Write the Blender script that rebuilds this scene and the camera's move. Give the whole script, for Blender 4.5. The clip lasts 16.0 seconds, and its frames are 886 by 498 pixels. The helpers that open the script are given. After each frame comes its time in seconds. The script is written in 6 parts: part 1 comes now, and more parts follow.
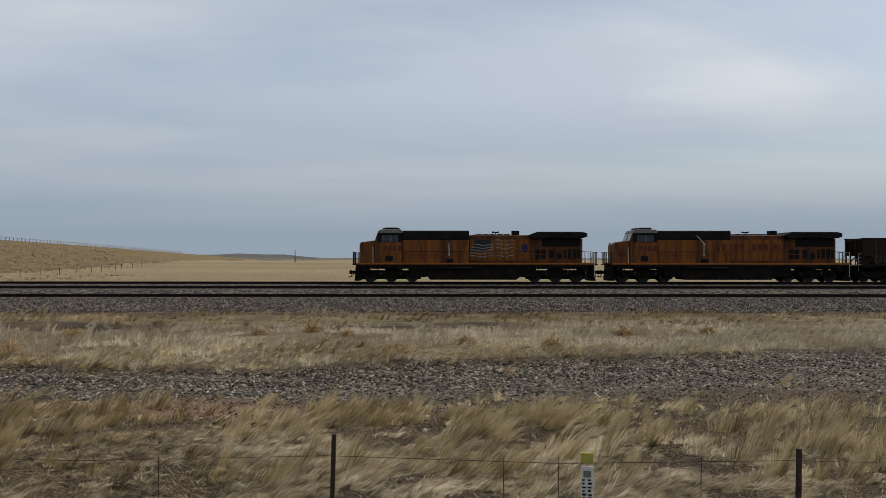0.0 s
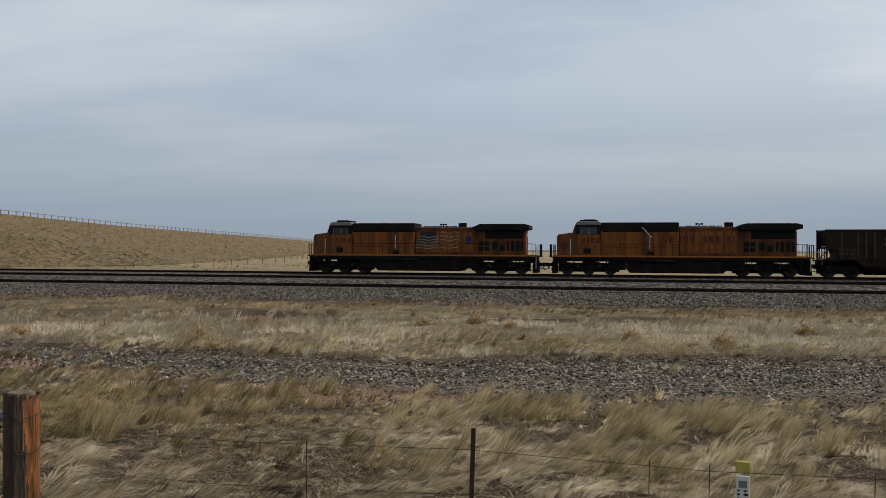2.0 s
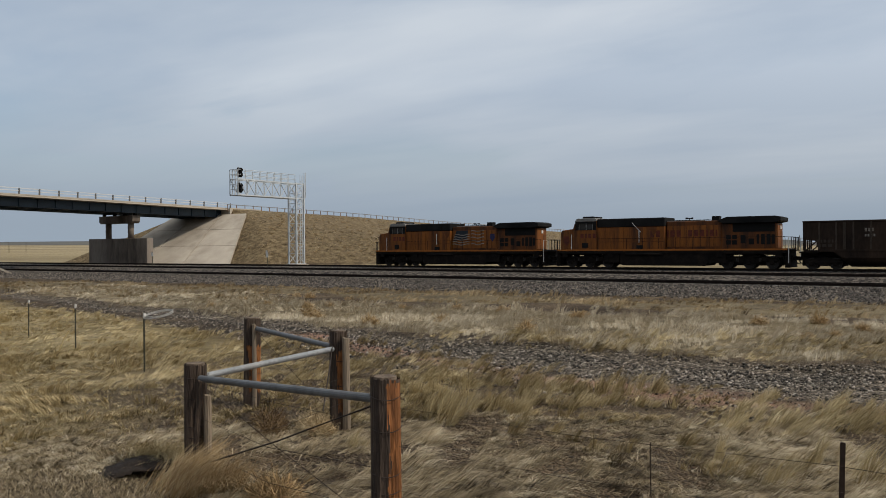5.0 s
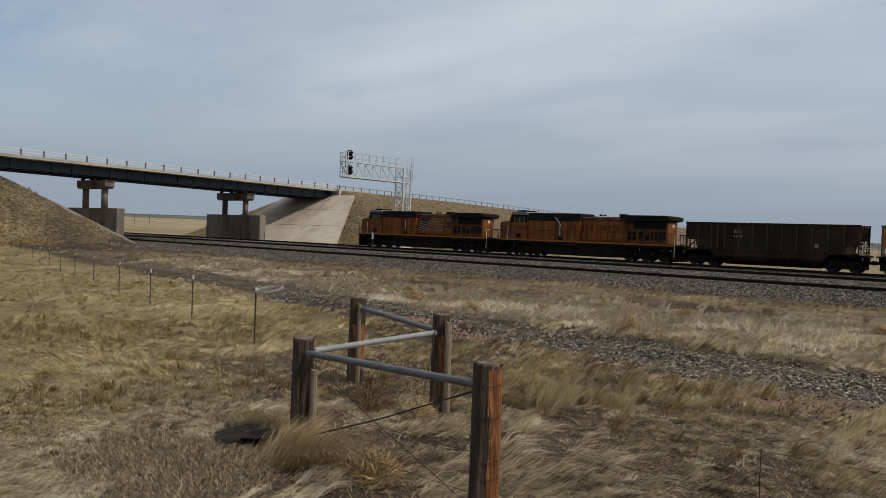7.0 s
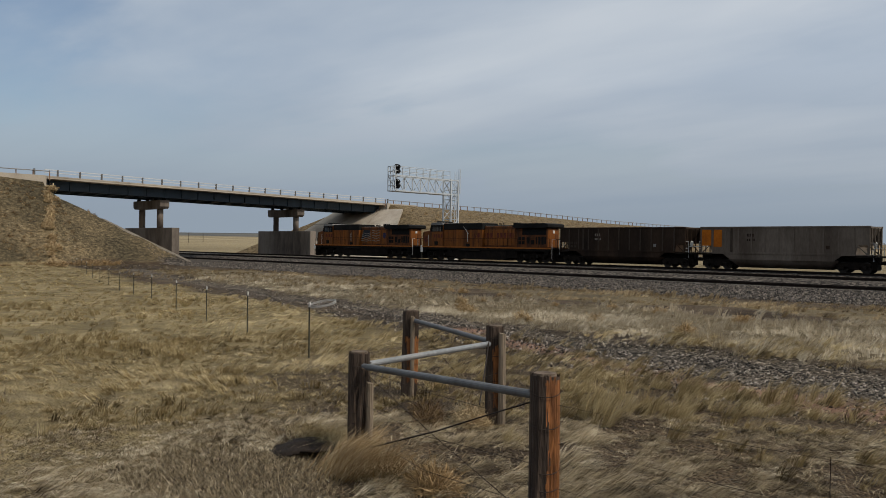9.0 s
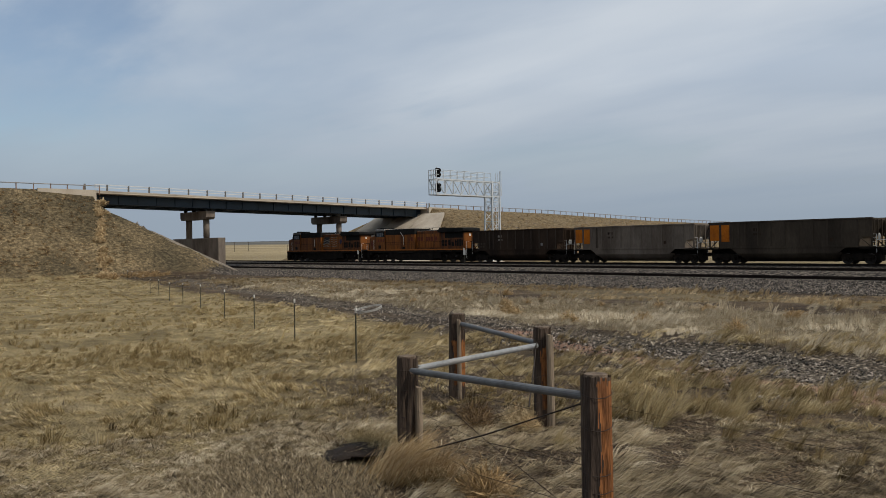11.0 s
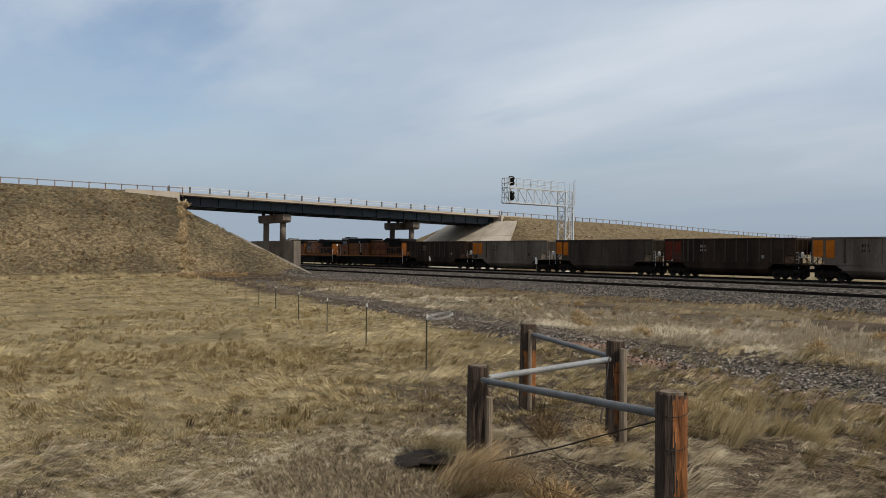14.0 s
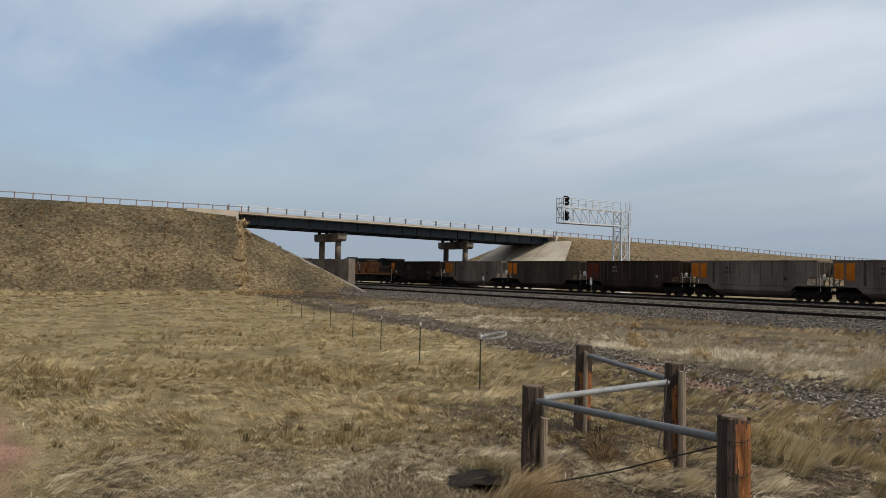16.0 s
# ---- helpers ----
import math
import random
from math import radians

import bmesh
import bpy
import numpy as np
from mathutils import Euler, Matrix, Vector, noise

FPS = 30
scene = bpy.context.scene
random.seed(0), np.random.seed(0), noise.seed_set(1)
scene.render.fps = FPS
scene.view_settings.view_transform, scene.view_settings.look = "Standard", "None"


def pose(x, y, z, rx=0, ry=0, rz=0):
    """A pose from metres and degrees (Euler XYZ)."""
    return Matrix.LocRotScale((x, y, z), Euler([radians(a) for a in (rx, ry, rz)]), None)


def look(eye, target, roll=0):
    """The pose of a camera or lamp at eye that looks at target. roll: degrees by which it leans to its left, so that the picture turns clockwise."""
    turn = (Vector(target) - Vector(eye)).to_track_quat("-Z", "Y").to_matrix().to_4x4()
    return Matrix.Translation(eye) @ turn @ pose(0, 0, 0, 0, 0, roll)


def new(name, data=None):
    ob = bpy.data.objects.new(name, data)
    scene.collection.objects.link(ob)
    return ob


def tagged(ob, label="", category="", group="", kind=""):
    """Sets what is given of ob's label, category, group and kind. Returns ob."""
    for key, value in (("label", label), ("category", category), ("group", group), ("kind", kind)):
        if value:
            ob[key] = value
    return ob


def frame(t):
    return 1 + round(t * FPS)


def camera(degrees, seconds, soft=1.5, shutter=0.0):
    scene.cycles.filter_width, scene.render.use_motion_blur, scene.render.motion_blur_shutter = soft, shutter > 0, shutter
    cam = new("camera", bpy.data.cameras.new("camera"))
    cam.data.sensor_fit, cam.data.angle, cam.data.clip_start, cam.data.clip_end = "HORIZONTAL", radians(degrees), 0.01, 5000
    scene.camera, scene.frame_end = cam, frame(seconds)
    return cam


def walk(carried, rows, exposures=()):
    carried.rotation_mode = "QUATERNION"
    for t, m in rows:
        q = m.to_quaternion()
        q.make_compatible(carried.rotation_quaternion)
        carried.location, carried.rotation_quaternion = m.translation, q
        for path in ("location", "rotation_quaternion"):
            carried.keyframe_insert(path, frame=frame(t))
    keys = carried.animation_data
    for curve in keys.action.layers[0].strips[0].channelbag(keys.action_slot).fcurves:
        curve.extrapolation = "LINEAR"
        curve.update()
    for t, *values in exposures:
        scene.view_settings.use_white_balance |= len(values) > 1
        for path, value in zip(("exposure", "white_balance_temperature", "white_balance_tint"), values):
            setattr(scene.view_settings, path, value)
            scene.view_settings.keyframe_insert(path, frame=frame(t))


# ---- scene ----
cam = camera(57.6, 16.0, soft=0.8)
# seconds, eye x y z, yaw, pitch, roll (positive roll turns the picture clockwise)
PATH = [
    (0, -0.003, -0.088, 1.988, -0.061, 0.749, 0.027),
    (0.5, 0.045, -0.030, 1.993, 3.061, 0.037, 1.615),
    (1, 0.106, 0.019, 1.992, 8.490, 0.141, 1.663),
    (1.5, 0.150, -0.018, 1.998, 11.238, 0.554, 1.590),
    (2, 0.147, 0.013, 1.995, 11.846, 0.156, 0.261),
    (2.5, 0.128, 0.025, 1.996, 13.653, 0.824, 0.279),
    (3, 0.131, 0.028, 1.995, 15.491, 0.800, 0.164),
    (3.5, 0.139, 0.032, 1.993, 18.615, 0.003, 0.160),
    (4, 0.082, 0.034, 1.987, 25.368, -0.320, -0.687),
    (4.5, 0.020, 0.063, 1.983, 29.128, -0.397, -0.139),
    (5, 0.004, 0.036, 1.990, 34.225, -0.114, -0.423),
    (7.5, -0.032, 0.002, 1.986, 42.472, -0.708, 2.030),
    (8, -0.013, -0.018, 1.986, 43.594, -0.079, 1.599),
    (8.5, -0.047, 0.001, 1.994, 44.181, -0.345, 1.520),
    (9, -0.047, -0.015, 1.982, 44.993, -0.362, 0.756),
    (11.5, -0.072, -0.033, 1.988, 49.072, 0.190, -0.842),
    (12, -0.076, -0.042, 1.990, 50.342, 0.667, -0.378),
    (12.5, -0.078, -0.045, 1.984, 51.347, 0.636, 0.582),
    (13, -0.075, -0.048, 1.988, 51.253, 0.837, 0.978),
    (13.5, -0.082, -0.054, 1.981, 51.441, 0.556, 1.392),
    (14, -0.081, -0.047, 2.001, 53.083, 0.379, 0.629),
    (14.5, -0.076, -0.078, 1.996, 52.972, 0.410, 1.387),
    (15, -0.079, -0.087, 1.993, 54.077, 0.258, 1.043),
    (15.5, -0.118, -0.072, 1.977, 56.707, 0.997, 0.815),
    (16, -0.102, -0.052, 1.989, 56.915, 1.719, 1.142),
]


def aimed(x, y, z, yaw, pitch, roll):
    a, b = radians(yaw), radians(pitch)
    way = Vector((-math.sin(a) * math.cos(b), math.cos(a) * math.cos(b), math.sin(b)))
    return look((x, y, z), Vector((x, y, z)) + way, roll)


walk(cam, [(r[0], aimed(*r[1:])) for r in PATH], [(0, -0.14), (2.5, -0.12), (4.0, -0.14), (5.2, -0.08), (8, -0.21), (9.2, -0.23), (12.5, 0.0), (16, 0.05)])

# ---------------------------------------------------------------- light
SUN_DIR = Vector((0.68, 0.17, 0.71)).normalized()
world = bpy.data.worlds.new("sky")
scene.world = world
world.use_nodes = True


def build_sky():
    nt = world.node_tree
    nt.nodes.clear()
    N, L = nt.nodes.new, nt.links.new
    out, bg = N("ShaderNodeOutputWorld"), N("ShaderNodeBackground")
    sky = N("ShaderNodeTexSky")
    sky.sky_type = "NISHITA"
    sky.sun_disc = False
    sky.sun_elevation = math.asin(SUN_DIR.z)
    sky.sun_rotation = math.atan2(SUN_DIR.x, SUN_DIR.y)
    sky.dust_density = 2.0
    co = N("ShaderNodeTexCoord")
    sep = N("ShaderNodeSeparateXYZ")
    L(co.outputs["Generated"], sep.inputs[0])
    # clouds on a flat layer overhead: divide the direction by its height
    hz = N("ShaderNodeMath"); hz.operation = "MAXIMUM"; hz.inputs[1].default_value = 0.0
    L(sep.outputs["Z"], hz.inputs[0])
    ha = N("ShaderNodeMath"); ha.operation = "ADD"; ha.inputs[1].default_value = 0.10
    L(hz.outputs[0], ha.inputs[0])
    dv = N("ShaderNodeVectorMath"); dv.operation = "DIVIDE"
    cmb = N("ShaderNodeCombineXYZ")
    for k in range(3):
        L(ha.outputs[0], cmb.inputs[k])
    L(co.outputs["Generated"], dv.inputs[0]); L(cmb.outputs[0], dv.inputs[1])
    mp = N("ShaderNodeMapping")
    mp.inputs["Scale"].default_value = (0.55, 0.8, 0.0)
    mp.inputs["Rotation"].default_value = (0, 0, radians(20))
    mp.inputs["Location"].default_value = (4.3, 2.6, 0)
    L(dv.outputs[0], mp.inputs[0])
    n1 = N("ShaderNodeTexNoise")
    n1.inputs["Scale"].default_value = 0.55; n1.inputs["Detail"].default_value = 7; n1.inputs["Roughness"].default_value = 0.52
    n1.inputs["Distortion"].default_value = 0.5
    L(mp.outputs[0], n1.inputs["Vector"])
    r1 = N("ShaderNodeValToRGB")
    r1.color_ramp.elements[0].position, r1.color_ramp.elements[1].position = 0.39, 0.54
    r1.color_ramp.elements[0].color = (0.5, 0.5, 0.5, 1)
    L(n1.outputs["Fac"], r1.inputs[0])
    # thick grey undersides against thin bright cloud
    n2 = N("ShaderNodeTexNoise")
    n2.inputs["Scale"].default_value = 0.8; n2.inputs["Detail"].default_value = 5; n2.inputs["Roughness"].default_value = 0.5
    mp2 = N("ShaderNodeMapping"); mp2.inputs["Scale"].default_value = (0.35, 0.8, 0); mp2.inputs["Location"].default_value = (3.1, 1.7, 0)
    L(dv.outputs[0], mp2.inputs[0]); L(mp2.outputs[0], n2.inputs["Vector"])
    r2 = N("ShaderNodeValToRGB")
    r2.color_ramp.elements[0].position, r2.color_ramp.elements[1].position = 0.38, 0.60
    r2.color_ramp.elements[0].color = (4.2, 4.85, 5.75, 1)
    r2.color_ramp.elements[1].color = (6.0, 6.4, 6.9, 1)
    L(n2.outputs["Fac"], r2.inputs[0])
    # the far deck low over the land is darker and bluer
    lo = N("ShaderNodeMapRange")
    lo.inputs["From Min"].default_value, lo.inputs["From Max"].default_value = 0.03, 0.20
    L(sep.outputs["Z"], lo.inputs["Value"])
    low = N("ShaderNodeMix"); low.data_type = "RGBA"
    low.inputs[6].default_value = (3.28, 3.95, 4.75, 1)
    L(lo.outputs[0], low.inputs[0])
    # thin cloud is brighter towards the sun
    dt = N("ShaderNodeVectorMath"); dt.operation = "DOT_PRODUCT"; dt.inputs[1].default_value = SUN_DIR
    L(co.outputs["Generated"], dt.inputs[0])
    gl = N("ShaderNodeMapRange")
    gl.inputs["From Min"].default_value, gl.inputs["From Max"].default_value = -0.6, 0.6
    L(dt.outputs["Value"], gl.inputs["Value"])
    warm = N("ShaderNodeMix"); warm.data_type = "RGBA"
    warm.inputs[6].default_value, warm.inputs[7].default_value = (0.79, 0.87, 0.95, 1), (1.46, 1.40, 1.33, 1)
    L(gl.outputs[0], warm.inputs[0])
    lit = N("ShaderNodeVectorMath"); lit.operation = "MULTIPLY"
    L(r2.outputs[0], lit.inputs[0]); L(warm.outputs[2], lit.inputs[1])
    L(lit.outputs[0], low.inputs[7])
    mix = N("ShaderNodeMix"); mix.data_type = "RGBA"
    cover = N("ShaderNodeMath"); cover.operation = "MAXIMUM"
    haze = N("ShaderNodeMapRange")  # cloud closes up towards the skyline
    haze.inputs["From Min"].default_value, haze.inputs["From Max"].default_value = 0.06, 0.22
    haze.inputs["To Min"].default_value, haze.inputs["To Max"].default_value = 1.0, 0.0
    L(sep.outputs["Z"], haze.inputs["Value"]); L(r1.outputs[0], cover.inputs[0]); L(haze.outputs[0], cover.inputs[1])
    # a ragged blue rift in the thin cloud
    rift = N("ShaderNodeVectorMath"); rift.operation = "DISTANCE"; rift.inputs[1].default_value = (-0.912, 0.322, 0.676)
    flat = N("ShaderNodeVectorMath"); flat.operation = "MULTIPLY"; flat.inputs[1].default_value = (1, 1, 2.6)
    L(co.outputs["Generated"], flat.inputs[0]); L(flat.outputs[0], rift.inputs[0])
    n3 = N("ShaderNodeTexNoise")
    n3.inputs["Scale"].default_value = 1.5; n3.inputs["Detail"].default_value = 7; n3.inputs["Roughness"].default_value = 0.55
    L(mp2.outputs[0], n3.inputs["Vector"])
    torn = N("ShaderNodeMath"); torn.operation = "MULTIPLY_ADD"; torn.inputs[1].default_value = 1.5; torn.inputs[2].default_value = -0.72
    L(n3.outputs["Fac"], torn.inputs[0])
    wide = N("ShaderNodeMath"); wide.operation = "ADD"
    L(rift.outputs["Value"], wide.inputs[0]); L(torn.outputs[0], wide.inputs[1])
    rr = N("ShaderNodeMapRange"); rr.interpolation_type = "SMOOTHSTEP"
    rr.inputs["From Min"].default_value, rr.inputs["From Max"].default_value = 0.0, 0.34
    rr.inputs["To Min"].default_value, rr.inputs["To Max"].default_value = 0.22, 1.0
    L(wide.outputs[0], rr.inputs["Value"])
    blue = N("ShaderNodeVectorMath"); blue.operation = "SCALE"
    L(sky.outputs[0], blue.inputs[0])
    gap_ = N("ShaderNodeMath"); gap_.operation = "MULTIPLY"
    L(cover.outputs[0], gap_.inputs[0]); L(rr.outputs[0], gap_.inputs[1])
    L(gap_.outputs[0], mix.inputs[0]); L(blue.outputs[0], mix.inputs[6]); L(low.outputs[2], mix.inputs[7])
    blue.inputs["Scale"].default_value = 1.15
    bg.inputs["Strength"].default_value = 0.10
    L(mix.outputs[2], bg.inputs["Color"]); L(bg.outputs[0], out.inputs["Surface"])


build_sky()
sun = new("sun", bpy.data.lights.new("sun", "SUN"))
sun.data.energy, sun.data.angle, sun.data.color = 3.0, radians(1.5), (1.0, 0.93, 0.82)
sun.matrix_world = look(SUN_DIR * 50, (0, 0, 0))

# ---------------------------------------------------------------- materials


def mat(name, color, rough=0.8, metal=0.0, vary=0.25, scale=3.0, bump=0.2, fine=60.0, stain=None, rand=0.0, stretch=(1, 1, 1), spec=None):
    """A surface with two scales of variation, an optional stain colour, and relief."""
    m = bpy.data.materials.new(name)
    m.use_nodes = True
    nt = m.node_tree
    N, L = nt.nodes.new, nt.links.new
    b = nt.nodes["Principled BSDF"]
    b.inputs["Roughness"].default_value, b.inputs["Metallic"].default_value = rough, metal
    b.inputs["Specular IOR Level"].default_value = spec if spec is not None else 0.2 if rough >= 0.6 else 0.45
    co = N("ShaderNodeTexCoord")
    mp = N("ShaderNodeMapping")
    mp.inputs["Scale"].default_value = stretch
    L(co.outputs["Object"], mp.inputs[0])
    a, c = N("ShaderNodeTexNoise"), N("ShaderNodeTexNoise")
    a.inputs["Scale"].default_value, a.inputs["Detail"].default_value = scale, 5
    c.inputs["Scale"].default_value, c.inputs["Detail"].default_value = fine, 3
    L(mp.outputs[0], a.inputs["Vector"]); L(mp.outputs[0], c.inputs["Vector"])
    add = N("ShaderNodeMath"); add.operation = "ADD"
    L(a.outputs["Fac"], add.inputs[0]); L(c.outputs["Fac"], add.inputs[1])
    rg = N("ShaderNodeMapRange")
    rg.inputs["From Min"].default_value, rg.inputs["From Max"].default_value = 0.65, 1.35
    rg.inputs["To Min"].default_value, rg.inputs["To Max"].default_value = 1 - vary, 1 + vary
    L(add.outputs[0], rg.inputs["Value"])
    src = rg.outputs[0]
    if rand:
        oi = N("ShaderNodeObjectInfo")
        r2 = N("ShaderNodeMapRange")
        r2.inputs["To Min"].default_value, r2.inputs["To Max"].default_value = 1 - rand, 1 + rand
        L(oi.outputs["Random"], r2.inputs["Value"])
        mu = N("ShaderNodeMath"); mu.operation = "MULTIPLY"
        L(src, mu.inputs[0]); L(r2.outputs[0], mu.inputs[1])
        src = mu.outputs[0]
    base = N("ShaderNodeMix"); base.data_type = "RGBA"
    base.inputs[6].default_value = (*color, 1)
    if stain:
        base.inputs[7].default_value = (*stain, 1)
        st = N("ShaderNodeTexNoise"); st.inputs["Scale"].default_value, st.inputs["Detail"].default_value = scale * 0.45, 8
        st.inputs["Roughness"].default_value = 0.65
        L(mp.outputs[0], st.inputs["Vector"])
        ra = N("ShaderNodeValToRGB")
        ra.color_ramp.elements[0].position, ra.color_ramp.elements[1].position = 0.45, 0.68
        L(st.outputs["Fac"], ra.inputs[0]); L(ra.outputs[0], base.inputs[0])
    else:
        base.inputs[0].default_value = 0.0
    sc = N("ShaderNodeVectorMath"); sc.operation = "SCALE"
    L(base.outputs[2], sc.inputs[0]); L(src, sc.inputs["Scale"])
    L(sc.outputs[0], b.inputs["Base Color"])
    if bump:
        bp = N("ShaderNodeBump"); bp.inputs["Strength"].default_value = bump; bp.inputs["Distance"].default_value = 0.02
        L(c.outputs["Fac"], bp.inputs["Height"]); L(bp.outputs[0], b.inputs["Normal"])
    return m


M = {}
M["concrete"] = mat("concrete", (0.40, 0.345, 0.275), 0.9, 0, 0.14, 0.5, 0.3, 9, stain=(0.29, 0.245, 0.19))
# weather stains, plus the shade on the pier faces darkened into the colour
M["concrete_dark"] = mat("weathered shaded concrete", (0.19, 0.158, 0.128), 0.9, 0, 0.18, 0.6, 0.3, 7, stain=(0.055, 0.042, 0.034), stretch=(1, 1, 0.25))
M["girder"] = mat("painted girder", (0.010, 0.026, 0.043), 0.55, 0, 0.2, 0.4, 0.1, 6, stain=(0.012, 0.022, 0.032))
M["galvanised"] = mat("galvanised steel", (0.46, 0.48, 0.49), 0.5, 0.3, 0.15, 2, 0.1, 30)
M["rail_grey"] = mat("bridge rail steel", (0.50, 0.51, 0.51), 0.55, 0.3, 0.12, 2, 0.1, 30)
M["guard_wood"] = mat("reddish timber guard post", (0.20, 0.125, 0.085), 0.9, 0, 0.25, 4, 0.2, 20)
M["guard"] = mat("weathered guard rail", (0.27, 0.26, 0.25), 0.7, 0.1, 0.2, 2, 0.1, 20)
M["rail_post"] = mat("dull dark bridge rail post", (0.11, 0.105, 0.10), 0.7, 0.1, 0.2, 2, 0.1, 20)
M["black"] = mat("black paint", (0.010, 0.0098, 0.0095), 0.7, 0, 0.3, 3, 0.1, 30, spec=0.06)
M["under"] = mat("grimy running gear", (0.009, 0.0075, 0.0065), 0.85, 0, 0.4, 3, 0.3, 25, stain=(0.016, 0.012, 0.009), spec=0.06)
M["tread"] = mat("worn wheel steel", (0.022, 0.018, 0.015), 0.5, 0.6, 0.3, 4, 0.1, 20)
M["rail_steel"] = mat("rusty rail", (0.016, 0.012, 0.010), 0.8, 0, 0.3, 3, 0.2, 40, spec=0.06)
M["tie"] = mat("concrete tie", (0.15, 0.135, 0.12), 0.9, 0, 0.2, 3, 0.2, 20, rand=0.2)
M["armour"] = mat("weathered loco yellow", (0.178, 0.056, 0.007), 0.6, 0, 0.35, 1.3, 0.05, 9, stain=(0.022, 0.010, 0.005), stretch=(1.8, 1.8, 0.22))
M["armour_dark"] = mat("sooty loco yellow", (0.100, 0.032, 0.006), 0.65, 0, 0.3, 1.2, 0.05, 8, stain=(0.012, 0.007, 0.005), stretch=(1.4, 1.4, 0.3))
M["loco_grey"] = mat("loco roof grey", (0.013, 0.0125, 0.012), 0.7, 0, 0.3, 1.0, 0.1, 12, stain=(0.005, 0.005, 0.005), spec=0.06)
M["roof_pale"] = mat("faded cab roof", (0.15, 0.145, 0.135), 0.7, 0, 0.2, 2, 0.1, 12)
M["red_stripe"] = mat("red sill stripe", (0.27, 0.085, 0.012), 0.6, 0, 0.25, 2, 0.05, 12)
M["letter_red"] = mat("faded red lettering", (0.085, 0.018, 0.009), 0.65, 0, 0.4, 3, 0.05, 12, stain=(0.045, 0.016, 0.008))
M["flag_white"] = mat("faded white stripe", (0.20, 0.18, 0.155), 0.65, 0, 0.3, 3, 0.05, 12, stain=(0.09, 0.06, 0.035))
M["flag_blue"] = mat("flag blue", (0.014, 0.020, 0.026), 0.65, 0, 0.2, 2, 0.05, 12)
M["shield_blue"] = mat("shield blue", (0.02, 0.02, 0.055), 0.65, 0, 0.2, 2, 0.05, 12)
M["white"] = mat("white paint", (0.55, 0.53, 0.49), 0.6, 0, 0.12, 4, 0.05, 25)
M["yellow"] = mat("yellow plastic", (0.36, 0.32, 0.07), 0.6, 0, 0.12, 6, 0.05, 40)
M["glass"] = mat("dark cab glass", (0.02, 0.022, 0.025), 0.08, 0, 0.1, 2, 0, 10)
M["car_brown"] = mat("coal car dark brown", (0.034, 0.022, 0.015), 0.8, 0, 0.3, 0.7, 0.1, 8, stain=(0.014, 0.010, 0.008), stretch=(1, 1, 0.3), spec=0.06)
M["car_grey"] = mat("coal car grey", (0.14, 0.116, 0.094), 0.75, 0.05, 0.2, 0.6, 0.1, 8, stain=(0.072, 0.056, 0.044), stretch=(1, 1, 0.3), spec=0.06)
M["car_tan"] = mat("coal car dusty grey", (0.058, 0.046, 0.034), 0.8, 0.05, 0.2, 0.6, 0.1, 8, stain=(0.028, 0.022, 0.017), stretch=(1, 1, 0.3), spec=0.06)
M["car_orange"] = mat("orange end panel", (0.34, 0.10, 0.010), 0.7, 0, 0.25, 0.9, 0.05, 8, stain=(0.14, 0.042, 0.010), spec=0.06)
M["car_red"] = mat("red end panel", (0.085, 0.018, 0.010), 0.75, 0, 0.25, 0.9, 0.05, 8, stain=(0.032, 0.010, 0.008), spec=0.06)
M["car_rib"] = mat("dusty side post", (0.048, 0.037, 0.028), 0.85, 0, 0.4, 2, 0.1, 12, stain=(0.03, 0.023, 0.018), stretch=(1, 1, 0.3), spec=0.06)
M["loose_wire"] = mat("pale loose wire", (0.30, 0.29, 0.27), 0.6, 0.2, 0.15, 4, 0, 20)
M["coal"] = mat("coal", (0.02, 0.02, 0.02), 0.8, 0, 0.4, 4, 0.6, 9)
M["wood"] = mat("weathered post wood", (0.040, 0.028, 0.021), 0.9, 0, 0.6, 11, 1.0, 60, stain=(0.092, 0.064, 0.045), stretch=(1, 1, 0.13))
# raw split wood, with the sunlight on that side put into its colour
M["wood_raw_sunlit"] = mat("sunlit raw split wood", (0.25, 0.098, 0.032), 0.9, 0, 0.65, 13, 1.0, 60, stain=(0.065, 0.030, 0.018), stretch=(1, 1, 0.12))
M["wood_end"] = mat("post end grain", (0.15, 0.112, 0.08), 0.95, 0, 0.5, 22, 0.8, 60, stain=(0.05, 0.035, 0.026))
M["wood_grey"] = mat("grey split post", (0.20, 0.155, 0.11), 0.9, 0, 0.35, 6, 0.6, 55, stain=(0.09, 0.062, 0.042), stretch=(1, 1, 0.12))
M["pipe"] = mat("dull galvanised pipe", (0.13, 0.135, 0.14), 0.6, 0.3, 0.25, 3, 0.1, 30, stain=(0.085, 0.08, 0.078))
M["pipe_bright"] = mat("bright galvanised pipe", (0.20, 0.212, 0.22), 0.55, 0.3, 0.3, 3, 0.1, 30, stain=(0.24, 0.235, 0.225))
M["lath"] = mat("pale yellow lath", (0.52, 0.40, 0.20), 0.8, 0, 0.2, 6, 0.1, 40)
M["wire"] = mat("rusty wire", (0.035, 0.026, 0.021), 0.7, 0.4, 0.2, 6, 0, 40)
M["tpost"] = mat("steel fence post", (0.060, 0.058, 0.042), 0.7, 0.2, 0.25, 6, 0.1, 40)
M["tpost_rust"] = mat("rusty fence post", (0.032, 0.020, 0.014), 0.85, 0.1, 0.35, 8, 0.2, 40)
M["asphalt"] = mat("asphalt", (0.06, 0.06, 0.06), 0.9, 0, 0.2, 1, 0.2, 20)


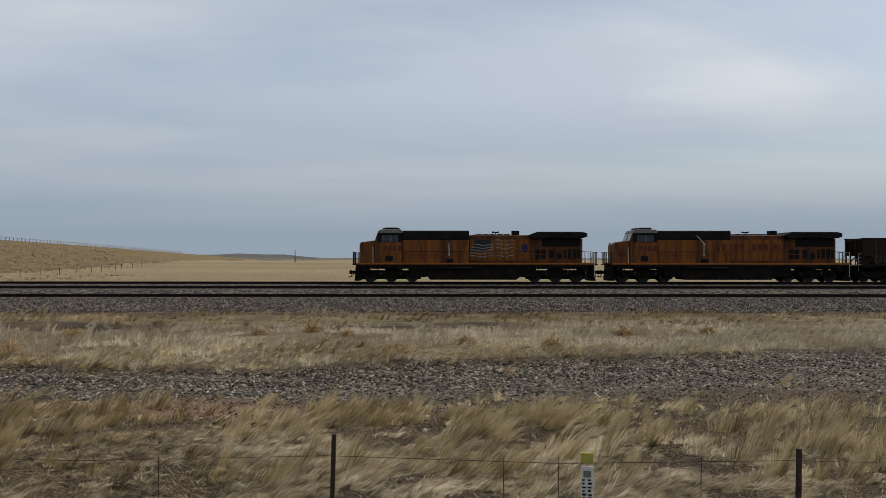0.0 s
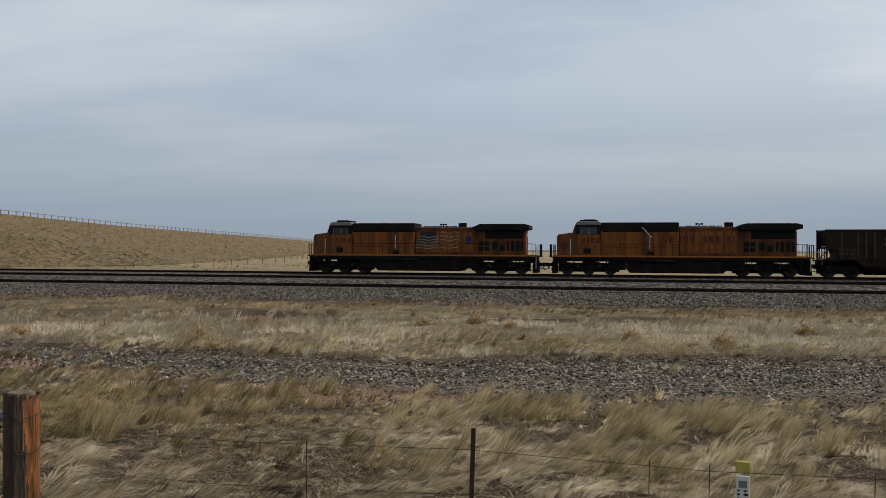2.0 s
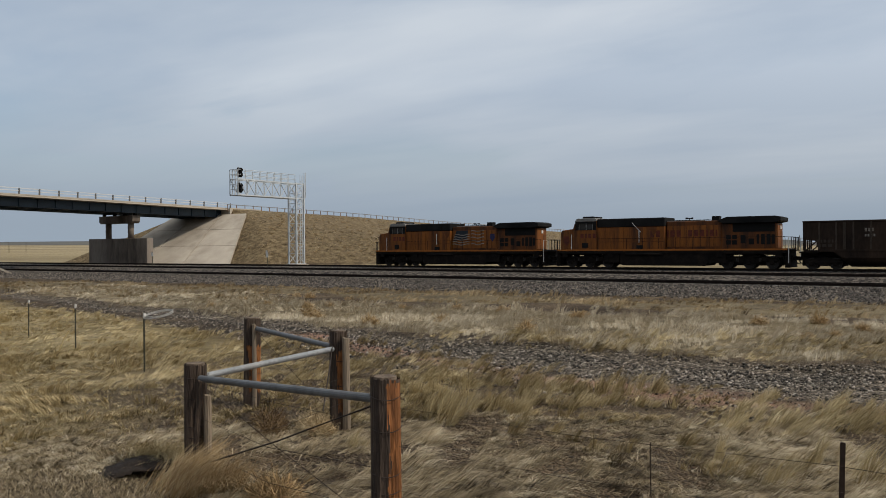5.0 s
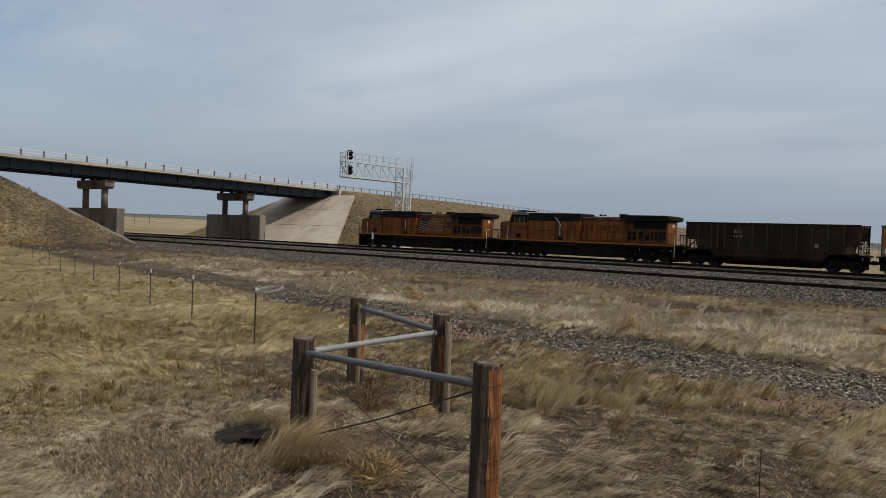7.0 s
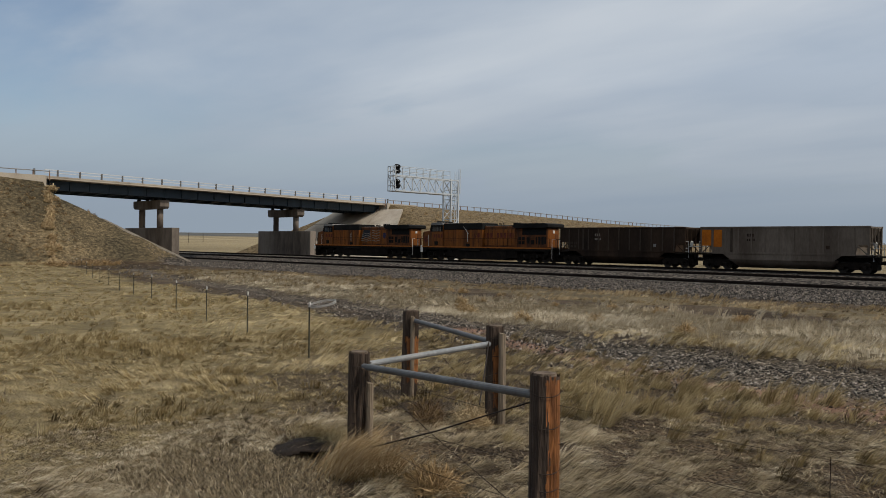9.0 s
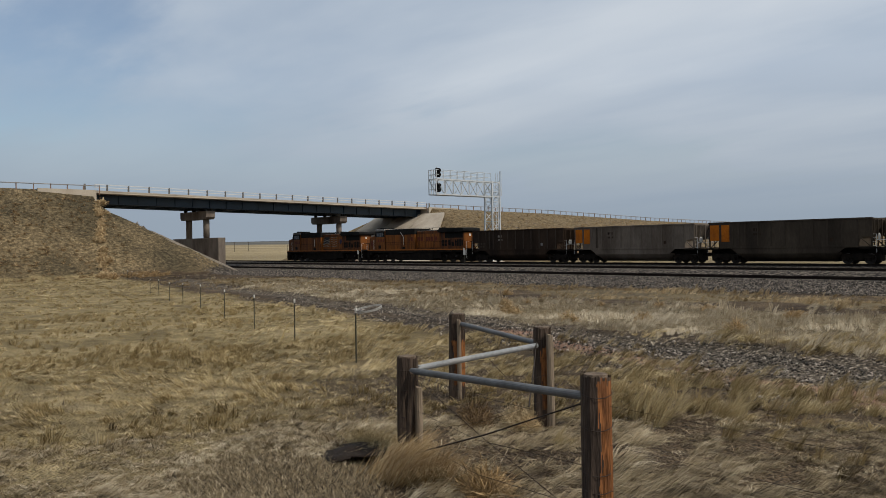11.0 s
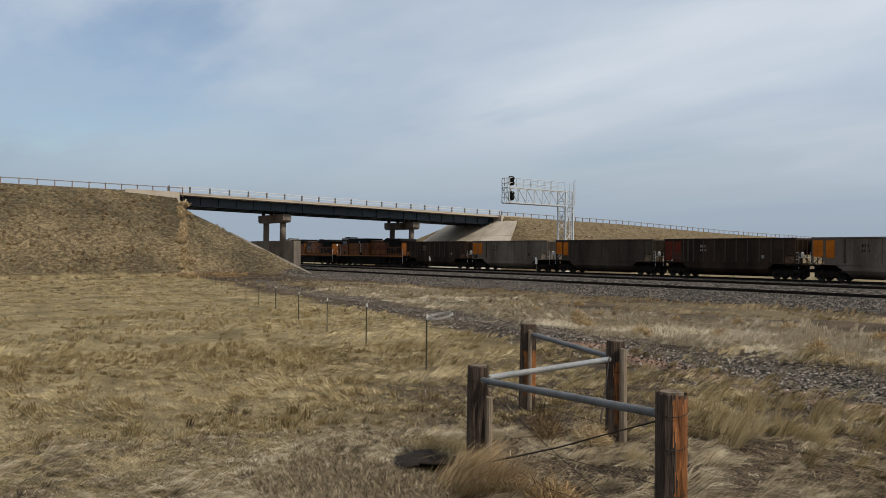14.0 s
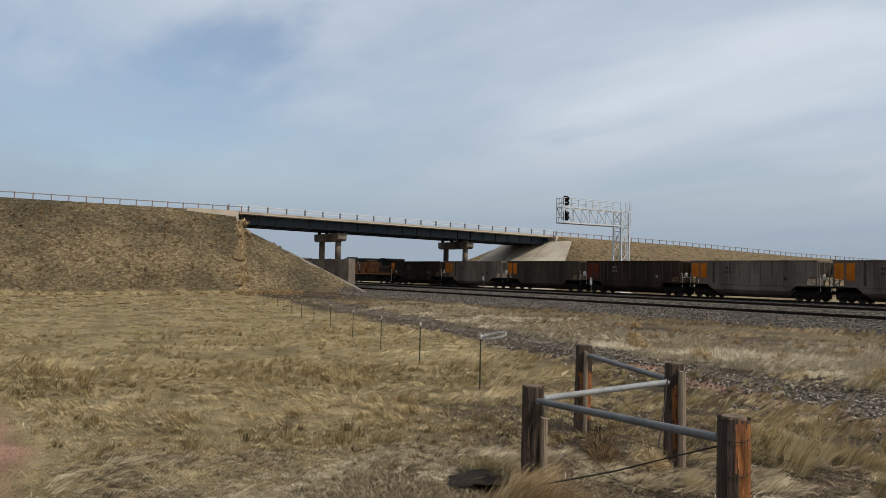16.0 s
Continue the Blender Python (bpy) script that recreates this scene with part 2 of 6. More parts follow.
def ground_material():
    m = bpy.data.materials.new("prairie ground")
    m.use_nodes = True
    nt = m.node_tree
    N, L = nt.nodes.new, nt.links.new
    b = nt.nodes["Principled BSDF"]
    b.inputs["Roughness"].default_value = 0.95
    b.inputs["Specular IOR Level"].default_value = 0.15
    co = N("ShaderNodeTexCoord")
    P = co.outputs["Object"]

    def noise_(scale, detail=5, rough=0.55, stretch=None):
        n = N("ShaderNodeTexNoise")
        n.inputs["Scale"].default_value, n.inputs["Detail"].default_value, n.inputs["Roughness"].default_value = scale, detail, rough
        if stretch:
            mp = N("ShaderNodeMapping"); mp.inputs["Scale"].default_value = stretch
            L(P, mp.inputs[0]); L(mp.outputs[0], n.inputs["Vector"])
        else:
            L(P, n.inputs["Vector"])
        return n.outputs["Fac"]

    def ramp(fac, *stops):
        r = N("ShaderNodeValToRGB")
        els = r.color_ramp.elements
        while len(els) < len(stops):
            els.new(0.5)
        for el, (p, c) in zip(els, stops):
            el.position, el.color = p, (*c, 1)
        L(fac, r.inputs[0])
        return r.outputs[0]

    def mixc(fac, a, c):
        x = N("ShaderNodeMix"); x.data_type = "RGBA"
        L(fac, x.inputs[0]); L(a, x.inputs[6]); L(c, x.inputs[7])
        return x.outputs[2]

    def edge(attr, scale, soft=0.18):
        at = N("ShaderNodeAttribute"); at.attribute_name = attr
        s = N("ShaderNodeMath"); s.operation = "ADD"
        n = N("ShaderNodeMath"); n.operation = "MULTIPLY_ADD"; n.inputs[1].default_value, n.inputs[2].default_value = 0.9, -0.45
        L(noise_(scale, 6, 0.65), n.inputs[0]); L(at.outputs["Fac"], s.inputs[0]); L(n.outputs[0], s.inputs[1])
        r = N("ShaderNodeMapRange"); r.inputs["From Min"].default_value, r.inputs["From Max"].default_value = 0.5 - soft, 0.5 + soft
        L(s.outputs[0], r.inputs["Value"])
        return r.outputs[0]

    # matted dry grass and earth
    soil = ramp(noise_(0.35, 8, 0.65), (0.30, (0.036, 0.025, 0.016)), (0.5, (0.082, 0.058, 0.036)), (0.70, (0.165, 0.122, 0.076)))
    fineg = ramp(noise_(9, 6, 0.7, (1, 1.8, 1)), (0.36, (0.30, 0.30, 0.30)), (0.64, (1.35, 1.3, 1.25)))
    mul = N("ShaderNodeMix"); mul.data_type = "RGBA"; mul.blend_type = "MULTIPLY"; mul.inputs[0].default_value = 1
    L(soil, mul.inputs[6]); L(fineg, mul.inputs[7])
    col = mul.outputs[2]
    # far fields: pale stubble in broad bands
    field = ramp(noise_(0.012, 7, 0.6, (0.35, 1, 1)), (0.35, (0.20, 0.160, 0.092)), (0.55, (0.29, 0.236, 0.14)), (0.7, (0.37, 0.31, 0.195)))
    mott = ramp(noise_(2.2, 7, 0.7, (0.6, 1.4, 1)), (0.34, (0.62, 0.60, 0.58)), (0.66, (1.25, 1.22, 1.18)))
    mf = N("ShaderNodeMix"); mf.data_type = "RGBA"; mf.blend_type = "MULTIPLY"; mf.inputs[0].default_value = 1
    L(field, mf.inputs[6]); L(mott, mf.inputs[7])
    col = mixc(edge("field", 0.35, 0.3), col, mf.outputs[2])
    far = ramp(noise_(0.004, 5), (0.4, (0.075, 0.075, 0.07)), (0.6, (0.13, 0.12, 0.10)))
    col = mixc(edge("far", 0.004), col, far)
    # the wide meadow below the fill: yellowed matted grass
    west = ramp(noise_(0.5, 9, 0.7, (0.7, 1.2, 1)), (0.32, (0.120, 0.092, 0.048)), (0.5, (0.245, 0.193, 0.098)), (0.68, (0.39, 0.315, 0.18)))
    mw = N("ShaderNodeMix"); mw.data_type = "RGBA"; mw.blend_type = "MULTIPLY"; mw.inputs[0].default_value = 1
    L(west, mw.inputs[6]); L(mott, mw.inputs[7])
    col = mixc(edge("west", 0.5, 0.3), col, mw.outputs[2])
    # grown-over fill slopes: olive scrub over brown earth
    slope = ramp(noise_(2.3, 9, 0.8, (1, 1, 1.8)), (0.36, (0.036, 0.029, 0.019)), (0.5, (0.140, 0.110, 0.070)), (0.62, (0.33, 0.262, 0.168)))
    sl2 = ramp(noise_(0.13, 6), (0.38, (0.46, 0.46, 0.41)), (0.64, (1.06, 1.00, 0.86)))
    ml = N("ShaderNodeMix"); ml.data_type = "RGBA"; ml.blend_type = "MULTIPLY"; ml.inputs[0].default_value = 1
    L(slope, ml.inputs[6]); L(sl2, ml.inputs[7])
    col = mixc(edge("slope", 0.25), col, ml.outputs[2])
    # the far fill is barer: tan earth with rusty growth
    tan = ramp(noise_(1.3, 9, 0.78, (1, 1, 1.6)), (0.36, (0.056, 0.038, 0.020)), (0.5, (0.148, 0.106, 0.056)), (0.64, (0.27, 0.205, 0.115)))
    col = mixc(edge("tan_slope", 0.25), col, tan)
    # reddish dirt
    red = ramp(noise_(1.2, 8, 0.7), (0.35, (0.17, 0.090, 0.056)), (0.65, (0.34, 0.20, 0.138)))
    col = mixc(edge("red", 0.6), col, red)
    # gravel road: dark stones with pale ones between
    vo = N("ShaderNodeTexVoronoi"); vo.inputs["Scale"].default_value = 26
    L(P, vo.inputs["Vector"])
    hs = N("ShaderNodeSeparateColor"); L(vo.outputs["Color"], hs.inputs[0])
    gravel = ramp(hs.outputs[0], (0.0, (0.020, 0.018, 0.015)), (0.5, (0.092, 0.078, 0.062)), (0.85, (0.21, 0.18, 0.145)), (1.0, (0.46, 0.42, 0.37)))
    gm = ramp(noise_(0.9, 6), (0.38, (0.74, 0.72, 0.68)), (0.6, (1.12, 1.04, 0.94)))
    m3 = N("ShaderNodeMix"); m3.data_type = "RGBA"; m3.blend_type = "MULTIPLY"; m3.inputs[0].default_value = 1
    L(gravel, m3.inputs[6]); L(gm, m3.inputs[7])
    rd = edge("road", 0.9, 0.25)
    col = mixc(rd, col, m3.outputs[2])
    # track ballast
    v2 = N("ShaderNodeTexVoronoi"); v2.inputs["Scale"].default_value = 4.5
    L(P, v2.inputs["Vector"])
    h2 = N("ShaderNodeSeparateColor"); L(v2.outputs["Color"], h2.inputs[0])
    ballast = ramp(h2.outputs[1], (0.0, (0.014, 0.012, 0.010)), (0.5, (0.055, 0.046, 0.038)), (1.0, (0.19, 0.16, 0.130)))
    bl = edge("ballast", 0.5)
    col = mixc(bl, col, ballast)
    L(col, b.inputs["Base Color"])
    bp = N("ShaderNodeBump"); bp.inputs["Strength"].default_value = 0.9; bp.inputs["Distance"].default_value = 0.06
    hh = N("ShaderNodeMath"); hh.operation = "ADD"
    inv = N("ShaderNodeMath"); inv.operation = "SUBTRACT"; inv.inputs[0].default_value = 1
    L(vo.outputs["Distance"], inv.inputs[1])
    L(inv.outputs[0], hh.inputs[0]); L(noise_(5, 6, 0.7), hh.inputs[1])
    L(hh.outputs[0], bp.inputs["Height"]); L(bp.outputs[0], b.inputs["Normal"])
    return m


def blade_material(name, dark, mid, pale, green=None):
    """Dry grass: the tint of each blade comes with the mesh."""
    m = bpy.data.materials.new(name)
    m.use_nodes = True
    nt = m.node_tree
    N, L = nt.nodes.new, nt.links.new
    b = nt.nodes["Principled BSDF"]
    b.inputs["Roughness"].default_value = 0.7
    b.inputs["Specular IOR Level"].default_value = 0.25
    at = N("ShaderNodeAttribute"); at.attribute_name = "tint"
    r = N("ShaderNodeValToRGB")
    r.color_ramp.elements.new(0.5)
    for el, (p, c) in zip(r.color_ramp.elements, ((0.05, dark), (0.5, mid), (0.95, pale))):
        el.position, el.color = p, (*c, 1)
    L(at.outputs["Fac"], r.inputs[0])
    L(r.outputs[0], b.inputs["Base Color"])
    tr = N("ShaderNodeBsdfTranslucent"); L(r.outputs[0], tr.inputs["Color"])
    ms = N("ShaderNodeMixShader"); ms.inputs[0].default_value = 0.16
    L(b.outputs[0], ms.inputs[1]); L(tr.outputs[0], ms.inputs[2])
    L(ms.outputs[0], nt.nodes["Material Output"].inputs["Surface"])
    return m


M["ground"] = ground_material()
M["grass"] = blade_material("dry grass", (0.045, 0.031, 0.019), (0.35, 0.272, 0.160), (0.72, 0.62, 0.45))
M["grass_gold"] = blade_material("golden dry grass", (0.070, 0.048, 0.022), (0.36, 0.272, 0.130), (0.66, 0.54, 0.32))
M["grass_brown"] = blade_material("brown dry grass", (0.060, 0.040, 0.022), (0.27, 0.19, 0.095), (0.50, 0.39, 0.23))
M["grass_pale"] = blade_material("bleached grass", (0.13, 0.098, 0.062), (0.37, 0.300, 0.195), (0.60, 0.52, 0.39))
M["brush"] = blade_material("dry brush", (0.10, 0.062, 0.032), (0.36, 0.235, 0.105), (0.58, 0.46, 0.28))

# ---------------------------------------------------------------- mesh helpers


def mesh_of(bm, name, material, smooth=False):
    me = bpy.data.meshes.new(name)
    bm.to_mesh(me)
    bm.free()
    me.materials.append(material)
    if smooth:
        me.shade_smooth()
    return me


def part(name, bm, material, parent=None, label="", smooth=False):
    """Links a bmesh as one mesh object under a thing or a part."""
    ob = new(name, mesh_of(bm, name, material, smooth))
    if parent:
        ob.parent = parent
    if label:
        ob["label"] = label
    return ob


def share(name, me, parent, m):
    """Another object on the mesh me."""
    ob = new(name, me)
    ob.parent = parent
    ob.matrix_basis = m
    return ob


def box(bm, x0, x1, y0, y1, z0, z1, bevel=0.0, m=None):
    r = bmesh.ops.create_cube(bm, size=1.0)
    vs = r["verts"]
    for v in vs:
        v.co = Vector((x0 + (v.co.x + 0.5) * (x1 - x0), y0 + (v.co.y + 0.5) * (y1 - y0), z0 + (v.co.z + 0.5) * (z1 - z0)))
    if m:
        bmesh.ops.transform(bm, matrix=m, verts=vs)
    if bevel:
        es = list({e for v in vs for e in v.link_edges})
        bmesh.ops.bevel(bm, geom=es, offset=bevel, segments=1, affect="EDGES")
    return bm


def bx(*a, bevel=0.0):
    return box(bmesh.new(), *a, bevel=bevel)


def rod(bm, p, q, r, seg=8, r2=None):
    p, q = Vector(p), Vector(q)
    d = q - p
    res = bmesh.ops.create_cone(bm, cap_ends=True, segments=seg, radius1=r, radius2=r if r2 is None else r2, depth=d.length)
    bmesh.ops.transform(bm, matrix=Matrix.Translation((p + q) / 2) @ d.to_track_quat("Z", "Y").to_matrix().to_4x4(), verts=res["verts"])
    return bm


def rd(p, q, r, seg=8, r2=None):
    return rod(bmesh.new(), p, q, r, seg, r2)


def tube(bm, pts, r, seg=5):
    """One continuous thin tube along a line of points."""
    pts = [Vector(p) for p in pts]
    rows = []
    for i, p in enumerate(pts):
        d = (pts[min(i + 1, len(pts) - 1)] - pts[max(i - 1, 0)]).normalized()
        q = d.to_track_quat("Z", "Y")
        rows.append([bm.verts.new(p + q @ Vector((r * math.cos(6.2832 * k / seg), r * math.sin(6.2832 * k / seg), 0))) for k in range(seg)])
    for a, c in zip(rows, rows[1:]):
        best = min(range(seg), key=lambda s: (a[0].co - c[s].co).length)
        for k in range(seg):
            bm.faces.new((a[k], a[(k + 1) % seg], c[(k + 1 + best) % seg], c[(k + best) % seg]))
    bm.faces.new(rows[0][::-1]); bm.faces.new(rows[-1])
    return bm


def prism(bm, pts, y0, y1, bevel=0.0):
    """An outline in x, z pulled from y0 to y1."""
    a = [bm.verts.new((x, y0, z)) for x, z in pts]
    c = [bm.verts.new((x, y1, z)) for x, z in pts]
    n = len(pts)
    fs = [bm.faces.new(a), bm.faces.new(c[::-1])]
    for i in range(n):
        fs.append(bm.faces.new((a[i], c[i], c[(i + 1) % n], a[(i + 1) % n])))
    bmesh.ops.recalc_face_normals(bm, faces=fs)
    if bevel:
        bmesh.ops.bevel(bm, geom=list({e for f in fs for e in f.edges}), offset=bevel, segments=1, affect="EDGES")
    return bm


def empty(name, m=None):
    ob = new(name)
    if m is not None:
        ob.matrix_world = m
    return ob


def from_arrays(name, verts, faces_n, loops, material, tint=None, smooth=False):
    """A mesh from flat arrays: faces all of the same corner count faces_n."""
    me = bpy.data.meshes.new(name)
    nf = len(loops) // faces_n
    me.vertices.add(len(verts)); me.loops.add(len(loops)); me.polygons.add(nf)
    me.vertices.foreach_set("co", np.asarray(verts, np.float32).ravel())
    me.loops.foreach_set("vertex_index", np.asarray(loops, np.int32))
    me.polygons.foreach_set("loop_start", np.arange(nf, dtype=np.int32) * faces_n)
    me.update(calc_edges=True)
    if tint is not None:
        at = me.attributes.new("tint", "FLOAT", "POINT")
        at.data.foreach_set("value", np.asarray(tint, np.float32))
    me.materials.append(material)
    if smooth:
        me.shade_smooth()
    return me

# ---------------------------------------------------------------- the land
TRACKS = ((71.8, 0.0), (64.6, -0.15), (57.5, -0.50))  # centre line y and rail top z
EDGE_X, ROAD_X = -106.8, -113.0  # shoulder and centre line of the road on the fill


def road_z(y):
    return np.interp(y, [-300, 0, 36, 92.7, 125, 161, 198, 241, 316, 400, 480], [12, 9.85, 9.80, 8.85, 8.35, 7.3, 6.7, 6.1, 4.7, 3.3, 1.9])


def gravel_far(x):
    return np.interp(x, [-90, -58, -33, -29, -15.8, -12, -8, -3, 2.6, 8, 30], [37, 30, 23.2, 22, 17.3, 16.2, 15.7, 15.9, 16.9, 18.5, 24])


def gravel_near(x):
    return np.interp(x, [-90, -44, -25.7, -19.5, -13, -7.8, -5.5, 0, 3.6, 12, 30], [33, 22.8, 17.8, 15.6, 13.4, 11.2, 10.6, 10.3, 11.0, 12.4, 16])


def bare_band(x, y):
    """A strip of bare dark earth that parts the bleached grass from the brown grass by the ballast."""
    mid = 28.2 + 0.7 * np.sin(x / 3.1) + 0.5 * np.sin(x / 1.3 + 1) + np.interp(x, [-40, -12, 30], [5, 0, 1.5])
    wide = 1.5 + 0.6 * np.sin(x / 2.3 + 2) + 0.4 * np.sin(x / 0.9)
    return np.clip(wide - np.abs(y - mid) + 0.5, 0, 1) * np.interp(x, [-45, -30, 1, 5], [0, 1, 1, 0])


def swell(x, y, s, k=0):
    return np.sin(x / s + 1.3 * k) * np.cos(y / (s * 0.8) + 0.7 * k) + 0.5 * np.sin((x + 1.7 * y) / (s * 0.45) + k)


def ground_z(x, y):
    x, y = np.asarray(x, float), np.asarray(y, float)
    z = np.interp(y, [-4000, 18, 30, 43, 54.3, 55.6, 59.4, 60.6, 62.4, 66.8, 69.4, 74.2, 75.8, 80, 110, 250, 400, 5000],
                  [-0.1, -0.1, -0.45, -0.88, -0.80, -0.70, -0.70, -0.66, -0.36, -0.35, -0.21, -0.21, -0.55, -0.62, -0.5, 0.9, 1.7, 1.7])
    dip = np.clip((-8 - x) / 48, 0, 1)
    z = z - 0.9 * dip * np.clip((38 - y) / 20, 0, 1)
    # the gravel track is worn in below the bank of the grass strip
    z = z - 0.17 * np.clip((gravel_far(x) - y) / 0.4, 0, 1) * np.clip((y - gravel_near(x)) / 3, 0, 1) * np.clip((x + 75) / 10, 0, 1)
    off = np.clip((np.abs(y - 65) - 12) / 8, 0, 1)
    z = z + 0.05 * off * swell(x, y, 3.1) + 0.03 * off * swell(x, y, 1.1, 2)
    # far low hills
    r = np.hypot(x, y)
    az = np.degrees(np.arctan2(-x, y))
    hill = np.clip((r - 900) / 1600, 0, 1)
    z = z + hill * (15 + 7 * np.clip((az - 45) / 20, 0, 1) + 5 * swell(x, y, 700, 1)) * np.where(az > 14, 1, 0.25)
    butte = np.clip(1 - np.abs(az - 12.4) / 2.9, 0, 1) * np.clip((r - 1000) / 60, 0, 1) * np.clip((1900 - r) / 300, 0, 1)
    z = z + 6.8 * np.clip(butte * 2.6, 0, 1) ** 0.7
    # the near fill: flank towards the meadow, spill slope towards the tracks
    zr = road_z(y)
    flank = zr - np.clip(np.abs(x - ROAD_X) - 6.2, 0, None) * 0.685
    flank = flank - 1.35 * np.clip((y - 27.5) / 8, 0, 1) * np.clip((x - EDGE_X + 0.3) / 0.5, 0, 1) * np.clip(1 - (x - EDGE_X) / 2.4, 0, 1)
    spill = np.interp(y, [36.5, 39, 48, 60], [6.9, 5.4, -0.63, -8.7])
    near = np.where(y < 36.5, flank, np.minimum(flank, spill))
    near = near + 0.14 * swell(x, y, 2.3, 3) * np.clip((zr - 0.4 - near) / 2, 0, 1) * (y < 46)
    z = np.where((y < 54) & (near > z), near, z)
    # the far fill with its broad grown-over flank
    toe = np.interp(y, [75, 82, 92, 104, 140, 270, 400, 480], [-90, -86, -73, -62, -64, -92, -103, -106])
    u = np.clip((x - EDGE_X) / np.maximum(toe - EDGE_X, 0.5), 0, 1)
    flank2 = zr * (1 - u) ** 1.08 + (-0.6) * u
    flank2 = np.where(x < ROAD_X - 6.2, zr - (ROAD_X - 6.2 - x) * 0.5, flank2)
    spill2 = 7.2 - 0.66 * (92.4 - y)
    farf = np.where(y > 92.7, flank2, np.minimum(flank2, spill2))
    farf = farf + 0.22 * swell(x, y, 4.1, 5) * np.clip((zr - 0.3 - farf) / 2, 0, 1) * np.clip(u * 4, 0, 1) * (x > -101)
    z = np.where((y > 77) & (y < 480) & (farf > z) & (x < toe), farf, z)
    return z


def gz(x, y):
    return float(ground_z(x, y))


def steps(*runs):
    out = []
    for a, c, s in runs:
        out.extend(np.arange(a, c, s))
    return out


def build_ground():
    g = [120 * 1.22 ** k for k in range(1, 20)]
    xs = [-v for v in g[::-1] if v < 4800] + steps((-145, -88, 1.0), (-88, -32, 1.3), (-32, 18, 0.4), (18, 120, 4)) + [v for v in g if v < 4800]
    ys = [-v for v in g[::-1] if v < 4800] + steps((-120, -6, 6), (-6, 27, 0.4), (27, 110, 0.8), (110, 200, 3), (200, 480, 8)) + [v for v in (480 * 1.15 ** k for k in range(17)) if v < 4800]
    X, Y = np.meshgrid(np.array(xs), np.array(ys))
    Z = ground_z(X, Y)
    nx, ny = len(xs), len(ys)
    V = np.stack([X, Y, Z], -1).reshape(-1, 3)
    i = np.arange(nx - 1)[None, :] + np.arange(ny - 1)[:, None] * nx
    F = np.stack([i, i + 1, i + nx + 1, i + nx], -1).ravel()
    me = from_arrays("ground", V, 4, F, M["ground"], smooth=True)
    x, y, z = V.T

    def soft(d, w):
        return np.clip(0.5 + d / w, 0, 1)

    plain = np.interp(y, [18, 30, 43], [-0.1, -0.45, -0.88]) - 0.9 * np.clip((38 - y) / 20, 0, 1)
    zones = {
        "road": np.minimum(soft(gravel_far(x) - y, 1.2), soft(y - gravel_near(x) - 2.2, 3.5)) * (x > -75),
        "ballast": np.minimum(soft(y - 44.5, 2.5), soft(76 - y, 1.5)) * (z < 0.1),
        "field": np.maximum(soft(y - 78, 4) * (z < 2.0), soft(np.hypot(x, y) - 260, 60)) * 1.0,
        "far": soft(np.hypot(x, y) - np.where(np.degrees(np.arctan2(-x, y)) > 40, 1500, 800), 150),
        "slope": ((y < 54) & (x < -80)) * np.clip((z - plain - 0.1) / 0.5, 0, 1),
        "tan_slope": ((y > 77) & (y < 480) & (x < -52) & (x > -160)) * np.clip((z - np.interp(y, [100, 250, 480], [-0.45, 1.0, 1.8])) / 0.5, 0, 1),
        "west": np.maximum(soft(-13 - x, 9), 0.8 * soft(np.degrees(np.arctan2(-x, np.maximum(y, 0.01))) - 56, 14) * np.clip((-x - 2) / 7, 0, 1)) * soft(gravel_near(x) - 0.5 - y, 2) * (x > -100),
        "red": np.maximum(np.clip(1.15 - np.hypot((x + 12.0) / 5.2, (y - 0.35) / 1.05), 0, 1),
                          np.maximum(np.clip(1.0 - np.hypot((x - 10.5) / 5.5, (y - 16.6) / 1.8), 0, 1) * 1.3, np.clip(1.0 - np.abs(y - gravel_near(x) - 1.2) / 2.2, 0, 1) * 0.66 * np.interp(x, [-18, -14, -3, 2], [0, 1, 1, 0.45]))),
    }
    zones["field"] = np.where(np.maximum(zones["slope"], zones["tan_slope"]) > 0.3, 0, zones["field"])
    zones["field"] = np.maximum(zones["field"], 0.55 * np.minimum(soft(y - gravel_far(x) - 0.3, 1.5), soft(41 - y, 8)) * (x > -70) * (1 - bare_band(x, y)))
    for k, v in zones.items():
        at = me.attributes.new(k, "FLOAT", "POINT")
        at.data.foreach_set("value", np.asarray(v, np.float32))
    tagged(new("ground", me), "dry prairie ground with gravel track and ballast apron", "ground", kind="structure")


build_ground()

# ---------------------------------------------------------------- railway tracks


